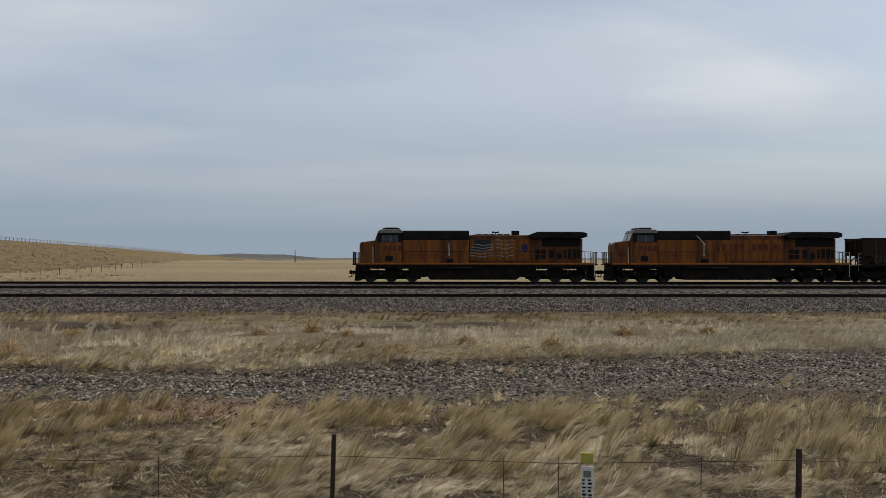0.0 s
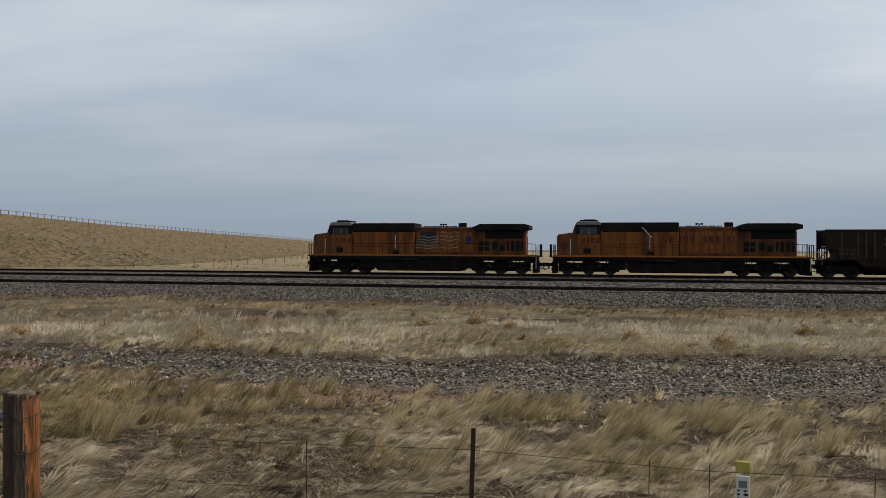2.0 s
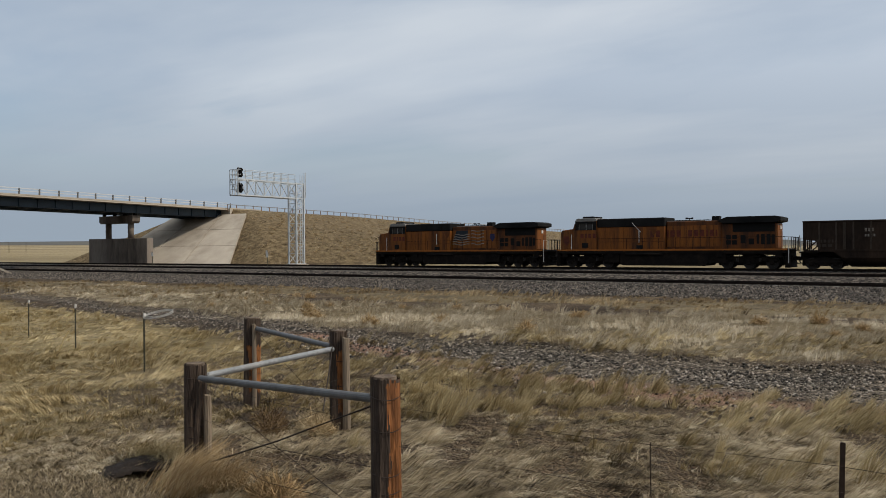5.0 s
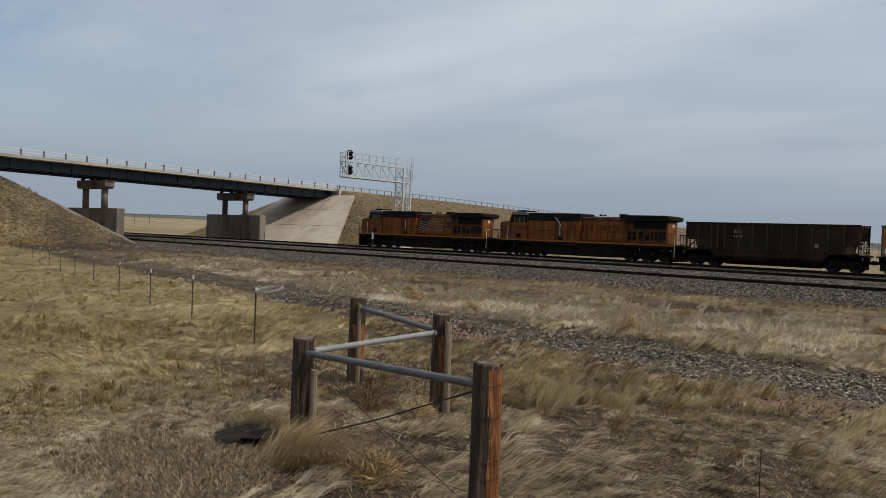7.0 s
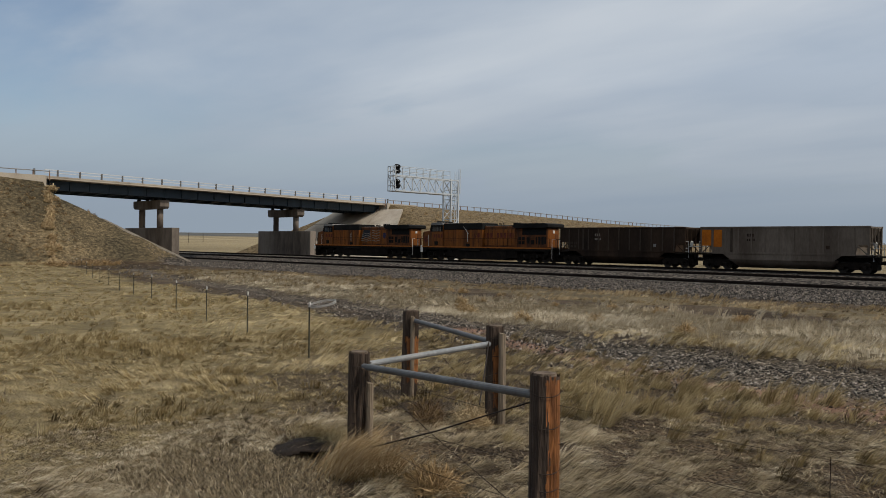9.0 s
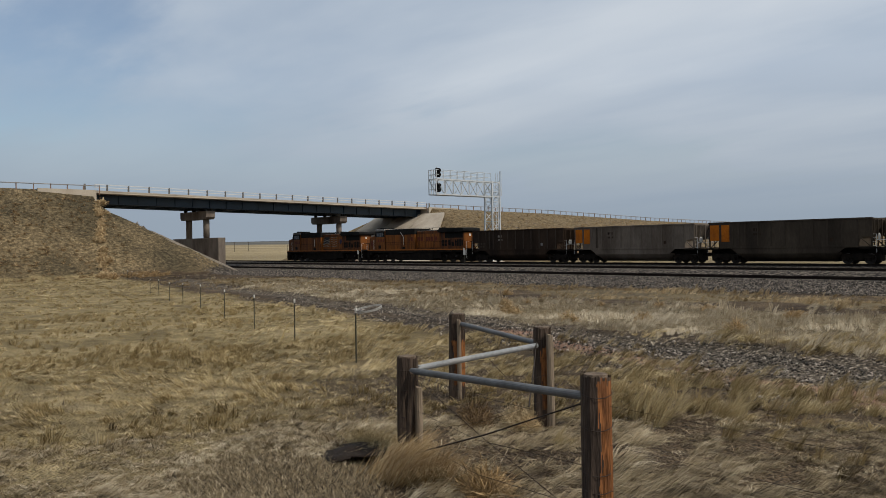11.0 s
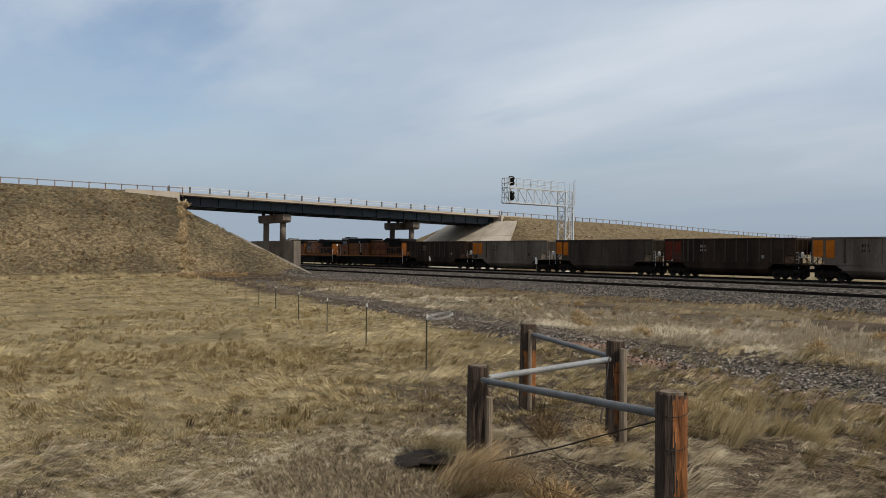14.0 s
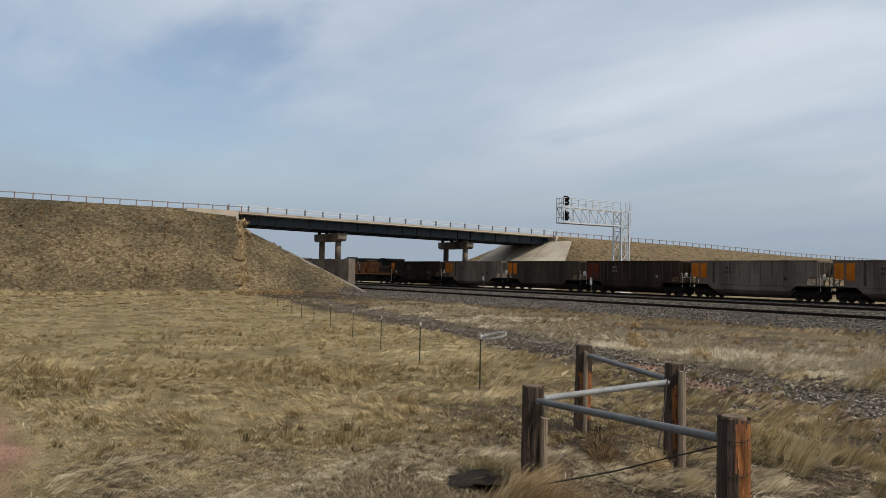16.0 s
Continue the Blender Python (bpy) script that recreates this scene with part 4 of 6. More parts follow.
    # ditch gear, sand boxes and brake rigging round the trucks
    for s in (-1, 1):
        for x in (1.45, 6.05, 15.95, 20.75):
            part("sand_box", bx(x - 0.28, x + 0.28, s * 1.36 - 0.10, s * 1.36 + 0.10, 0.95, 1.35, bevel=0.02), U, lo)
        part("cable_duct", bx(1.3, 21.0, s * 1.44 - 0.05, s * 1.44 + 0.05, 1.27, 1.36), U, lo)
        for x in (3.75, 18.3):
            for k in (-1.4, -0.45, 0.45, 1.4):
                part("brake_hanger", rd((x + k, s * 1.2, 0.55), (x + k + 0.12, s * 1.2, 1.15), 0.035, 6), U, lo)
    for x, d in ((0.72, -1), (21.55, 1)):
        part("end_platform", bx(min(x, x + d * 0.35), max(x, x + d * 0.35), -1.3, 1.3, 1.50, 1.58), U, lo)
        for yy in (-0.95, -0.35, 0.35, 0.95):
            part("end_stanchion", rd((x + d * 0.3, yy, 1.5), (x + d * 0.3, yy, 2.65), 0.035, 6), K, lo)
        part("end_rail", rd((x + d * 0.3, -1.25, 2.62), (x + d * 0.3, 1.25, 2.62), 0.03, 6), K, lo)
        for yy in (-0.8, 0.8, 0.55):
            part("air_hose", tube(bmesh.new(), [(x + d * 0.1, yy, 1.1), (x + d * 0.42, yy, 0.75), (x + d * 0.5, yy * 0.9, 0.5), (x + d * 0.75, yy * 0.8, 0.42)], 0.035, 6), K, lo)
    # ends: pilot, coupler, steps and rails
    for x, d in ((0.72, -1), (21.55, 1)):
        part("pilot", prism(bmesh.new(), [(x + d * 0.12, 0.12), (x + d * -0.3, 0.12), (x + d * -0.25, 1.6), (x, 1.6)], -1.45, 1.45, 0.02), U, lo)
        cp = part("coupler", bx(min(x, x + d * 0.62), max(x, x + d * 0.62), -0.13, 0.13, 0.72, 1.0, bevel=0.03), U, lo)
        part("knuckle", bx(min(x + d * 0.5, x + d * 0.72), max(x + d * 0.5, x + d * 0.72), -0.24, 0.2, 0.68, 1.04, bevel=0.05), U, cp)
        for s in (-1, 1):
            for k in range(4):
                part("step", bx(x - d * 0.62 if d > 0 else x + 0.12, x - 0.12 if d > 0 else x + 0.62, s * 1.52 - 0.12, s * 1.52 + 0.04, 0.32 + k * 0.34, 0.36 + k * 0.34), U, lo)
            rails_on(lo, [(x, s * 1.5, 0.5), (x, s * 1.5, 2.62), (x, s * 0.55, 2.62), (x, s * 0.55, 1.66)], 0.028, M["white"] if d > 0 else K, "grab_rail")
        part("hose", rd((x + d * 0.08, 0.5, 0.9), (x + d * 0.3, 0.6, 0.4), 0.035, 6), K, lo)
    for s in (-1, 1):
        rails_on(lo, [(4.9, s * 1.52, 1.7), (4.9, s * 1.52, 2.68), (21.3, s * 1.52, 2.68), (21.3, s * 1.52, 1.7)], 0.018, K)
        for k in range(11):
            part("stanchion", rd((6.2 + k * 1.5, s * 1.52, 1.66), (6.2 + k * 1.5, s * 1.52, 2.68), 0.018, 6), K, lo)
        part("grab_rail", rd((8.85, s * 1.43, 2.3), (8.85, s * 1.43, 3.4), 0.035, 6), M["white"], lo, "pale grab rail")
        part("hood_step_box", bx(8.6, 9.2, s * 1.40 - 0.05, s * 1.40 + 0.05, 1.7, 2.05, bevel=0.01), K, lo)
        part("cab_grab", rd((2.2, s * 1.5, 1.7), (2.2, s * 1.5, 3.1), 0.03, 6), M["white"], lo)
    y = -1.046
    if lead:
        part("flag_field", prism(bmesh.new(), [(10.75, 2.65), (11.15, 3.75), (12.6, 3.72), (12.45, 2.9)], y - 0.006, y + 0.0), M["flag_blue"], lo, "dark blue flag field")
        for k in range(5):
            waves(lo, 10.55 + 0.1 * k, 12.75, 2.28 + 0.25 * k, 0.06, 0.09, y - 0.008, M["flag_white"], "flag_stripe")
            waves(lo, 12.95, 14.5, 2.3 + 0.34 * k, 0.06, 0.09, y, M["flag_white"], "flag_stripe")
        part("shield", prism(bmesh.new(), [(15.2, 2.9), (15.5, 2.55), (15.8, 2.9), (15.75, 3.35), (15.25, 3.35)], y - 0.008, y), M["shield_blue"], lo)
    else:
        bars(lo, 9.9, (0.36, 0.36), 0.58, 2.78, -1.386, 0.15, M["letter_red"])
        part("pale_strut", rd((8.2, -1.44, 4.1), (9.0, -1.44, 3.25), 0.03, 6), M["white"], lo)
        bars(lo, 11.3, (0.15, 0.40, 0.36), 0.58, 2.78, y, 0.16, M["letter_red"])
        bars(lo, 13.2, (0.34, 0.36, 0.36, 0.14, 0.32, 0.14), 0.58, 2.78, y, 0.17, M["letter_red"])
        part("shield", prism(bmesh.new(), [(1.35, 2.4), (1.65, 2.0), (1.95, 2.4), (1.9, 2.95), (1.4, 2.95)], -1.41, -1.395), M["letter_red"], lo)
    return lo


def coal_car(body, panel, lab):
    """A high-sided rotary gondola with a round-bottomed tub between the trucks."""
    L = 16.18
    c = tagged(empty("coal_car"), lab, "freight car", "coal cars of the train")
    B = M[body]
    # side walls with flat posts
    for s in (-1, 1):
        w = part("side_wall", prism(bmesh.new(), [(0.75, 2.35), (0.75, 3.78), (15.43, 3.78), (15.43, 2.35), (14.5, 2.3), (14.3, 1.5), (13.3, 1.45), (12.6, 0.95), (3.6, 0.95), (2.9, 1.45), (1.9, 1.5), (1.7, 2.3)], s * 1.50 - 0.03, s * 1.50 + 0.03), B, c)
        part("top_chord", bx(0.72, 15.46, s * 1.50 - 0.09, s * 1.50 + 0.07, 3.76, 3.90, bevel=0.015), B, w)
        part("side_sill", bx(1.9, 14.3, s * 1.5 - 0.07, s * 1.5 + 0.05, 1.42, 1.60, bevel=0.01), B, w)
        me = mesh_of(bx(-0.06, 0.06, s * 1.55 - 0.03, s * 1.55 + 0.03, 1.6, 3.76), "side_post", M["car_rib"] if body == "car_brown" else B)
        for k in range(11):
            share("side_post", me, w, pose(1.95 + k * 1.23, 0, 0))
        # rounded tub bottom between the trucks
    tub = bmesh.new()
    n = 10
    ring = [(1.5 * math.cos(math.pi * k / n), 1.0 - 0.80 * math.sin(math.pi * k / n)) for k in range(n + 1)]
    xs = (3.5, 4.1, 12.1, 12.7)
    sc = (0.35, 1, 1, 0.35)
    rows = [[tub.verts.new((x, y, 1.0 - (1.0 - z) * f)) for y, z in ring] for x, f in zip(xs, sc)]
    for a, d in zip(rows, rows[1:]):
        for i in range(n):
            tub.faces.new((a[i], a[i + 1], d[i + 1], d[i]))
    tub.faces.new(rows[0]); tub.faces.new(rows[-1])
    bmesh.ops.recalc_face_normals(tub, faces=tub.faces)
    part("tub", tub, B, c, smooth=True)
    part("centre_sill", bx(1.0, 15.2, -0.3, 0.3, 0.75, 1.45), M["under"], c)
    part("floor", bx(0.9, 15.3, -1.46, 1.46, 1.46, 1.54), B, c)
    # ends: sheets set in from the platforms
    for x, d in ((0.78, 1), (15.40, -1)):
        e = part("end_wall", prism(bmesh.new(), [(x, 3.86), (x + d * 0.08, 3.86), (x + d * 1.15, 2.2), (x + d * 1.15, 1.5), (x + d * 1.05, 1.5), (x + d * 1.05, 2.15), (x, 3.7)], -1.47, 1.47), B, c)
        for y in (-1.25, -0.42, 0.42, 1.25):
            part("end_post", rd((x - d * 0.05, y, 1.5), (x - d * 0.05, y, 3.75), 0.05, 6), B, e)
        part("platform", bx(min(x - d * 0.35, x + d * 1.1), max(x - d * 0.35, x + d * 1.1), -1.45, 1.45, 1.3, 1.44), M["under"], c)
        for y in (-1.35, 1.35):
            rails_on(c, [(x - d * 0.25, y, 1.0), (x - d * 0.25, y, 2.5)], 0.02, M["galvanised"], "grab_iron")
            for k in range(4):
                part("ladder_rung", rd((x - d * 0.27, y, 1.55 + k * 0.32), (x + d * 0.1, y, 1.55 + k * 0.32), 0.016, 5), M["white"], c)
        part("draft_sill", bx(min(x - d * 0.4, x + d * 2.8), max(x - d * 0.4, x + d * 2.8), -0.35, 0.35, 0.78, 1.3), M["under"], c)
        cp = part("coupler", bx(min(x - d * 0.8, x - d * 0.3), max(x - d * 0.8, x - d * 0.3), -0.12, 0.12, 0.74, 1.0, bevel=0.03), M["under"], c)
        part("knuckle", bx(min(x - d * 0.82, x - d * 0.6), max(x - d * 0.82, x - d * 0.6), -0.22, 0.2, 0.7, 1.04, bevel=0.05), M["under"], cp)
    for x, d in ((0.78, 1), (15.40, -1)):
        for s in (-1, 1):
            part("corner_post", bx(min(x, x + d * 0.12), max(x, x + d * 0.12), s * 1.50 - 0.07, s * 1.50 + 0.05, 1.44, 3.78), B, c)
            part("end_brace", rd((x + d * 0.1, s * 1.48, 1.46), (x + d * 1.0, s * 1.48, 2.3), 0.05, 6), B, c)
        part("end_rail", rd((x - d * 0.3, -1.4, 2.05), (x - d * 0.3, 1.4, 2.05), 0.025, 6), M["galvanised"], c)
    for s in (-1, 1):
        part("tub_rim", bx(3.7, 12.5, s * 1.52 - 0.05, s * 1.52 + 0.03, 0.93, 1.02), B, c)
    part("brake_wheel", rd((15.62, -0.7, 2.3), (15.66, -0.7, 2.3), 0.28, 14), M["white"], c)
    part("load", prism(bmesh.new(), [(1.2, 3.2), (1.6, 3.55), (8, 3.7), (14.6, 3.55), (15.0, 3.2)], -1.44, 1.44), M["coal"], c, "black coal load")
    # coloured panels at the leading end, markings as plain bars
    if panel:
        for s in (-1, 1):
            for a, b_, z0 in ((0.86, 1.82, 2.15), (2.06, 2.85, 2.05)):
                part("end_panel", bx(a, b_, s * 1.545 - 0.012, s * 1.545 + 0.012, z0 if panel == "car_orange" else 1.62, 3.62), M[panel], c)
    yy = -1.534
    for s in (-1, 1):
        part("bolster_post", bx(3.68, 3.86, s * 1.56 - 0.04, s * 1.56 + 0.04, 1.60, 3.76), M["car_rib"] if body != "car_brown" else M["car_tan"], c, "pale dusty bolster post")
    if body == "car_brown":
        bars(c, 1.75, (0.2, 0.12, 0.2, 0.2, 0.12), 0.24, 2.15, yy - 0.03, 0.1, M["car_tan"], "marking")
        bars(c, 1.75, (0.3, 0.3, 0.3), 0.24, 1.80, yy - 0.03, 0.12, M["car_tan"], "marking")
    bars(c, 5.2, (0.16, 0.16, 0.16), 0.26, 3.0, yy, 0.08, M["flag_white"] if body == "car_brown" else M["car_brown"], "marking")
    bars(c, 5.2, (0.12, 0.12, 0.12, 0.12), 0.2, 2.6, yy, 0.08, M["flag_white"] if body == "car_brown" else M["car_brown"], "marking")
    bars(c, 12.0, (0.3,), 0.3, 1.95, yy, 0.05, M["roof_pale"] if body == "car_brown" else M["car_brown"], "marking")
    for x in (2.15, 14.03):
        truck(c, x, (-0.89, 0.89), 0.455, CAR_WHEEL, 0.50)
    return c


for k in (0, 1):
    TRAIN.append((locomotive(k == 0), k * 22.3 - 0.15))
CARS = ((("car_brown", None), "dark brown coal car with end platforms, loaded"),
        (("car_grey", "car_orange"), "dusty grey coal car with orange end panel"),
        (("car_tan", "car_orange"), "dirty tan-grey coal car with orange end panel"),
        (("car_brown", "car_red"), "dark brown coal car with dull red end panel"),
        (("car_grey", "car_orange"), "pale grey coal car with bright orange end panel"),
        (("car_grey", "car_orange"), "grey coal car with orange end panel"),
        (("car_tan", "car_orange"), "dusty tan-grey coal car with orange end"),
        (("car_brown", "car_red"), "dark coal car with dull red end"))
for k, (kind_, lab) in enumerate(CARS):
    TRAIN.append((coal_car(*kind_, lab), 44.05 + k * 16.2))


def train_x(t):
    """Where the front of the train is along the track."""
    return -8.1 - 9.78 * t - 0.0145 * t * t


def motions():
    for ob, off in TRAIN:
        walk(ob, [(t * 0.5, pose(train_x(t * 0.5) + off, TRACKS[0][0], TRACKS[0][1])) for t in range(33)])
    n = 241
    for ob, r, at_ in WHEELS:
        walk(ob, [(k / 15, pose(*at_, 0, math.degrees((train_x(k / 15) - train_x(0)) / r), 0)) for k in range(n)])

# ---------------------------------------------------------------- signal bridge


def build_signal():
    sx, sy = -75.3, 76.6
    g = tagged(empty("signal_gantry", pose(sx, sy, -0.55)), "galvanised lattice signal gantry with two black signal heads", "railway signal")
    S = M["galvanised"]
    part("foundation", bx(-1.1, 1.1, -1.1, 1.1, -0.3, 0.5, bevel=0.03), M["concrete"], g)
    tower = part("tower", bx(-0.9, 0.9, -0.9, 0.9, 0.5, 0.56), S, g, "lattice tower")
    H = 11.0
    for x in (-0.7, 0.7):
        for y in (-0.7, 0.7):
            part("leg", bx(x - 0.085, x + 0.085, y - 0.085, y + 0.085, 0.5, H + 0.1), S, tower)
    n = 8
    for k in range(n):
        z0, z1 = 0.6 + k * (H - 0.6) / n, 0.6 + (k + 1) * (H - 0.6) / n
        for (xa, ya), (xb, yb) in (((-0.7, -0.7), (0.7, -0.7)), ((0.7, -0.7), (0.7, 0.7)), ((0.7, 0.7), (-0.7, 0.7)), ((-0.7, 0.7), (-0.7, -0.7))):
            p, q = ((xa, ya), (xb, yb)) if k % 2 else ((xb, yb), (xa, ya))
            part("brace", rd((*p, z0), (*q, z1), 0.055, 6), S, tower)
            part("brace", rd((xa, ya, z1), (xb, yb, z1), 0.04, 6), S, tower)
    for dx in (-0.2, 0.2):
        part("ladder_rail", bx(0.92 - 0.02, 0.92 + 0.02, dx - 0.03, dx + 0.03, 0.6, 12.1), S, tower)
    for k in range(30):
        part("rung", rd((0.92, -0.2, 0.9 + k * 0.37), (0.92, 0.2, 0.9 + k * 0.37), 0.015, 5), S, tower)
    # cantilever arm over the tracks, towards the meadow
    arm = part("arm", bx(-0.6, 0.6, -10.4, -0.7, 9.0, 9.03), S, g, "cantilever walkway arm")
    za, zb = 9.05, 10.95
    for x in (-0.7, 0.7):
        for z in (za, zb):
            part("chord", bx(x - 0.07, x + 0.07, -10.5, 0.8, z - 0.075, z + 0.075), S, arm)
        for k in range(7):
            y0, y1 = -0.7 - k * 1.4, -0.7 - (k + 1) * 1.4
            part("brace", rd((x, y0, zb if k % 2 else za), (x, y1, za if k % 2 else zb), 0.06, 6), S, arm)
            part("brace", rd((x, y1, za), (x, y1, zb), 0.05, 6), S, arm)
        # hand rails above the walkway
        for z in (11.5, 12.1):
            part("handrail", rd((x, -10.5, z), (x, -0.9, z), 0.036, 6), S, arm)
        for k in range(9):
            part("rail_post", rd((x, -10.5 + k * 1.2, zb), (x, -10.5 + k * 1.2, 12.1), 0.036, 6), S, arm)
    for k in range(8):
        part("cross_bar", bx(-0.7, 0.7, -10.5 + k * 1.4 - 0.04, -10.5 + k * 1.4 + 0.04, zb - 0.05, zb + 0.03), S, arm)
    for x in (-0.7, -0.25, 0.25, 0.7):
        part("end_post", bx(x - 0.035, x + 0.035, -10.55, -10.45, za, 12.1), S, arm)
    for z in (9.7, 10.3, 11.5, 12.1):
        part("end_rail", bx(-0.7, 0.7, -10.53, -10.47, z - 0.03, z + 0.03), S, arm)
    for x in (0.62, 0.86):
        part("mast", rd((x, 0.86, 9.2), (x, 0.86, 12.5), 0.06, 8, 0.04), S, tower)
    for z0 in (11.2, 9.35):
        hd = part("signal_head", bx(0.28, 0.40, -10.3, -9.5, z0, z0 + 1.15, bevel=0.1), M["black"], g, "black signal backplate with hooded lamps")
        for k in (0.3, 0.85):
            part("hood", rd((0.40, -9.9, z0 + k), (0.78, -9.9, z0 + k), 0.17, 12), M["black"], hd)
            part("lamp_case", bx(0.05, 0.28, -10.1, -9.7, z0 + k - 0.2, z0 + k + 0.2), M["black"], hd)
        part("mast", rd((0.16, -9.9, z0 - 0.1), (0.16, -9.9, z0 + 1.25), 0.05, 8), S, hd)
        part("bracket", bx(-0.7, 0.3, -9.95, -9.85, z0 + 0.3, z0 + 0.38), S, hd)


build_signal()

# ---------------------------------------------------------------- fence with braced gate posts
POSTS = {"near": (-3.40, 4.33), "left": (-6.08, 4.90), "mid": (-6.12, 6.92), "far": (-8.28, 7.58)}
TOPS = {"near": 1.10, "left": 0.92, "mid": 1.04, "far": 1.04}


def wooden_post(x, y, top, r, lean=(0, 0), grey=False, raw=None):
    """A squared-off old timber post, split and worn, let into the ground."""
    base = gz(x, y) - 0.45
    rnd = random.Random(int(abs(x * 100)))
    bm = bmesh.new()
    n, m = 80, 96
    rows = []
    for j in range(m + 1):
        h = j / m
        ring = []
        for i in range(n):
            a = 6.2832 * i / n
            rr = r * 1.05 / (abs(math.cos(a + 0.6)) ** 5 + abs(math.sin(a + 0.6)) ** 5) ** 0.2 * (1 + 0.05 * noise.noise((3 * math.cos(a) + x, 3 * math.sin(a), h * 1.2)) + 0.025 * math.sin(11 * a + x) + 0.035 * noise.noise((9 * math.cos(a), 9 * math.sin(a), 0.5 * h + x)))
            rr *= 1.04 - 0.06 * h
            ring.append(bm.verts.new((rr * math.cos(a) + lean[0] * h, rr * math.sin(a) + lean[1] * h, h * (top - base) + (0.02 * rnd.random() if j == m else 0))))
        rows.append(ring)
    for a, c in zip(rows, rows[1:]):
        for i in range(n):
            bm.faces.new((a[i], a[(i + 1) % n], c[(i + 1) % n], c[i]))
    me_post = tagged(empty("fence_post", pose(x, y, base)), "old weathered grey-brown timber post with rusty orange sunlit face", "fence post", "braced gate posts")
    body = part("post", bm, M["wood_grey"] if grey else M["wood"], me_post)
    body.data.materials.append(M["wood_raw_sunlit"])
    # the side towards the sun gets the raw orange wood, lightened as if lit
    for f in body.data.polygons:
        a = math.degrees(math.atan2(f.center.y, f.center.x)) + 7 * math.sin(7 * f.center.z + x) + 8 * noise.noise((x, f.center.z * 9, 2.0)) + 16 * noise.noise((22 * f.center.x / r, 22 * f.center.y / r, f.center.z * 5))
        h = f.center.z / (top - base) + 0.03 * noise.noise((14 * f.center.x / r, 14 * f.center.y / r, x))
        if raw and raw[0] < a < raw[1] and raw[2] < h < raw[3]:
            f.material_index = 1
    cap = bmesh.new()
    res = bmesh.ops.create_cone(cap, cap_ends=True, segments=14, radius1=r * 0.97, radius2=r * 0.90, depth=0.03)
    bmesh.ops.transform(cap, matrix=Matrix.Translation((lean[0], lean[1], top - base + 0.006)), verts=res["verts"])
    part("post_top", cap, M["wood_end"], me_post, "pale split end grain")
    # wire wrapped round
    for h in (0.55, 0.62, 0.80, 0.93):
        zc = (top - base) * h
        ring = []
        for i in range(17):
            a = 6.2832 * i / 16
            ring.append((r * 1.27 * math.cos(a) + lean[0] * h, r * 1.27 * math.sin(a) + lean[1] * h, zc + 0.012 * math.sin(2 * a)))
        part("wire_wrap", tube(bmesh.new(), ring, 0.003, 4), M["wire"], me_post)
    return me_post


for k, (x, y) in POSTS.items():
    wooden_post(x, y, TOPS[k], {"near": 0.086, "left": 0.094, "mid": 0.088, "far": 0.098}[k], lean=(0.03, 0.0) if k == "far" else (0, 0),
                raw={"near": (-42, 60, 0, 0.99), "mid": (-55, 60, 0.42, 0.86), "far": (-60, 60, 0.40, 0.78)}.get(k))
# split stakes wired to the posts
for x, y, top, lean_x, r, key, lab in ((-5.90, 4.88, 0.66, 0.01, 0.040, "wood_grey", "pale split timber stump beside fence post"), (-6.01, 4.80, 0.80, 0.12, 0.028, "wood", "dark slanting stake propped against fence post"),
                                       (-5.97, 6.88, 0.98, -0.01, 0.046, "wood_grey", "grey split timber stake beside fence post"), (-8.13, 7.50, 0.98, 0.0, 0.034, "wood_grey", "grey split timber stake beside fence post")):
    base = gz(x, y) - 0.2
    bm = bmesh.new()
    n, rows = 9, []
    for j in range(7):
        h = j / 6
        rows.append([bm.verts.new((lean_x * h + r * (1.08 - 0.2 * h) * math.cos(a) * (1 + 0.22 * noise.noise((4 * math.cos(a), 4 * math.sin(a), 2 * h + x))),
                                   0.8 * r * math.sin(a), (top - base) * h + (0.05 * noise.noise((5 * math.cos(a), 5 * math.sin(a), x)) if j == 6 else 0))) for a in (6.2832 * k / n for k in range(n))])
    for a, c in zip(rows, rows[1:]):
        for k in range(n):
            bm.faces.new((a[k], a[(k + 1) % n], c[(k + 1) % n], c[k]))
    bm.faces.new(rows[-1])
    tagged(part("stake", bm, M[key]), lab, "stake", "stakes").matrix_basis = pose(x, y, base)


def brace_pipe(a, b_, za, zb, label, bright=False):
    p, q = Vector((*POSTS[a], za)), Vector((*POSTS[b_], zb))
    d = (q - p).normalized()
    p, q = p + d * 0.09, q - d * 0.09
    bm = rd(p, q, 0.031, 14)
    tagged(part("brace_pipe", bm, M["pipe_bright"] if bright else M["pipe"], None, smooth=False), label, "pipe", "brace pipes of the gate")


brace_pipe("left", "near", 0.80, 0.96, "grey galvanised brace pipe between two timber posts")
brace_pipe("left", "mid", 0.80, 0.86, "bright galvanised brace pipe across the gate gap", True)
brace_pipe("mid", "far", 0.86, 0.93, "dull galvanised brace pipe between two timber posts")


def wire(pts, r=0.0016, sag=0.03, label="thin rusty fence wire strung between posts"):
    line = [Vector(pts[0])]
    for p, q in zip(pts, pts[1:]):
        p, q = Vector(p), Vector(q)
        n = max(2, int((q - p).length / 1.2))
        for k in range(1, n + 1):
            u = k / n
            line.append(p.lerp(q, u) - Vector((0, 0, sag * 4 * u * (1 - u))))
    tagged(part("fence_wire", tube(bmesh.new(), line, r, 4), M["wire"]), label, "wire", "fence wires")


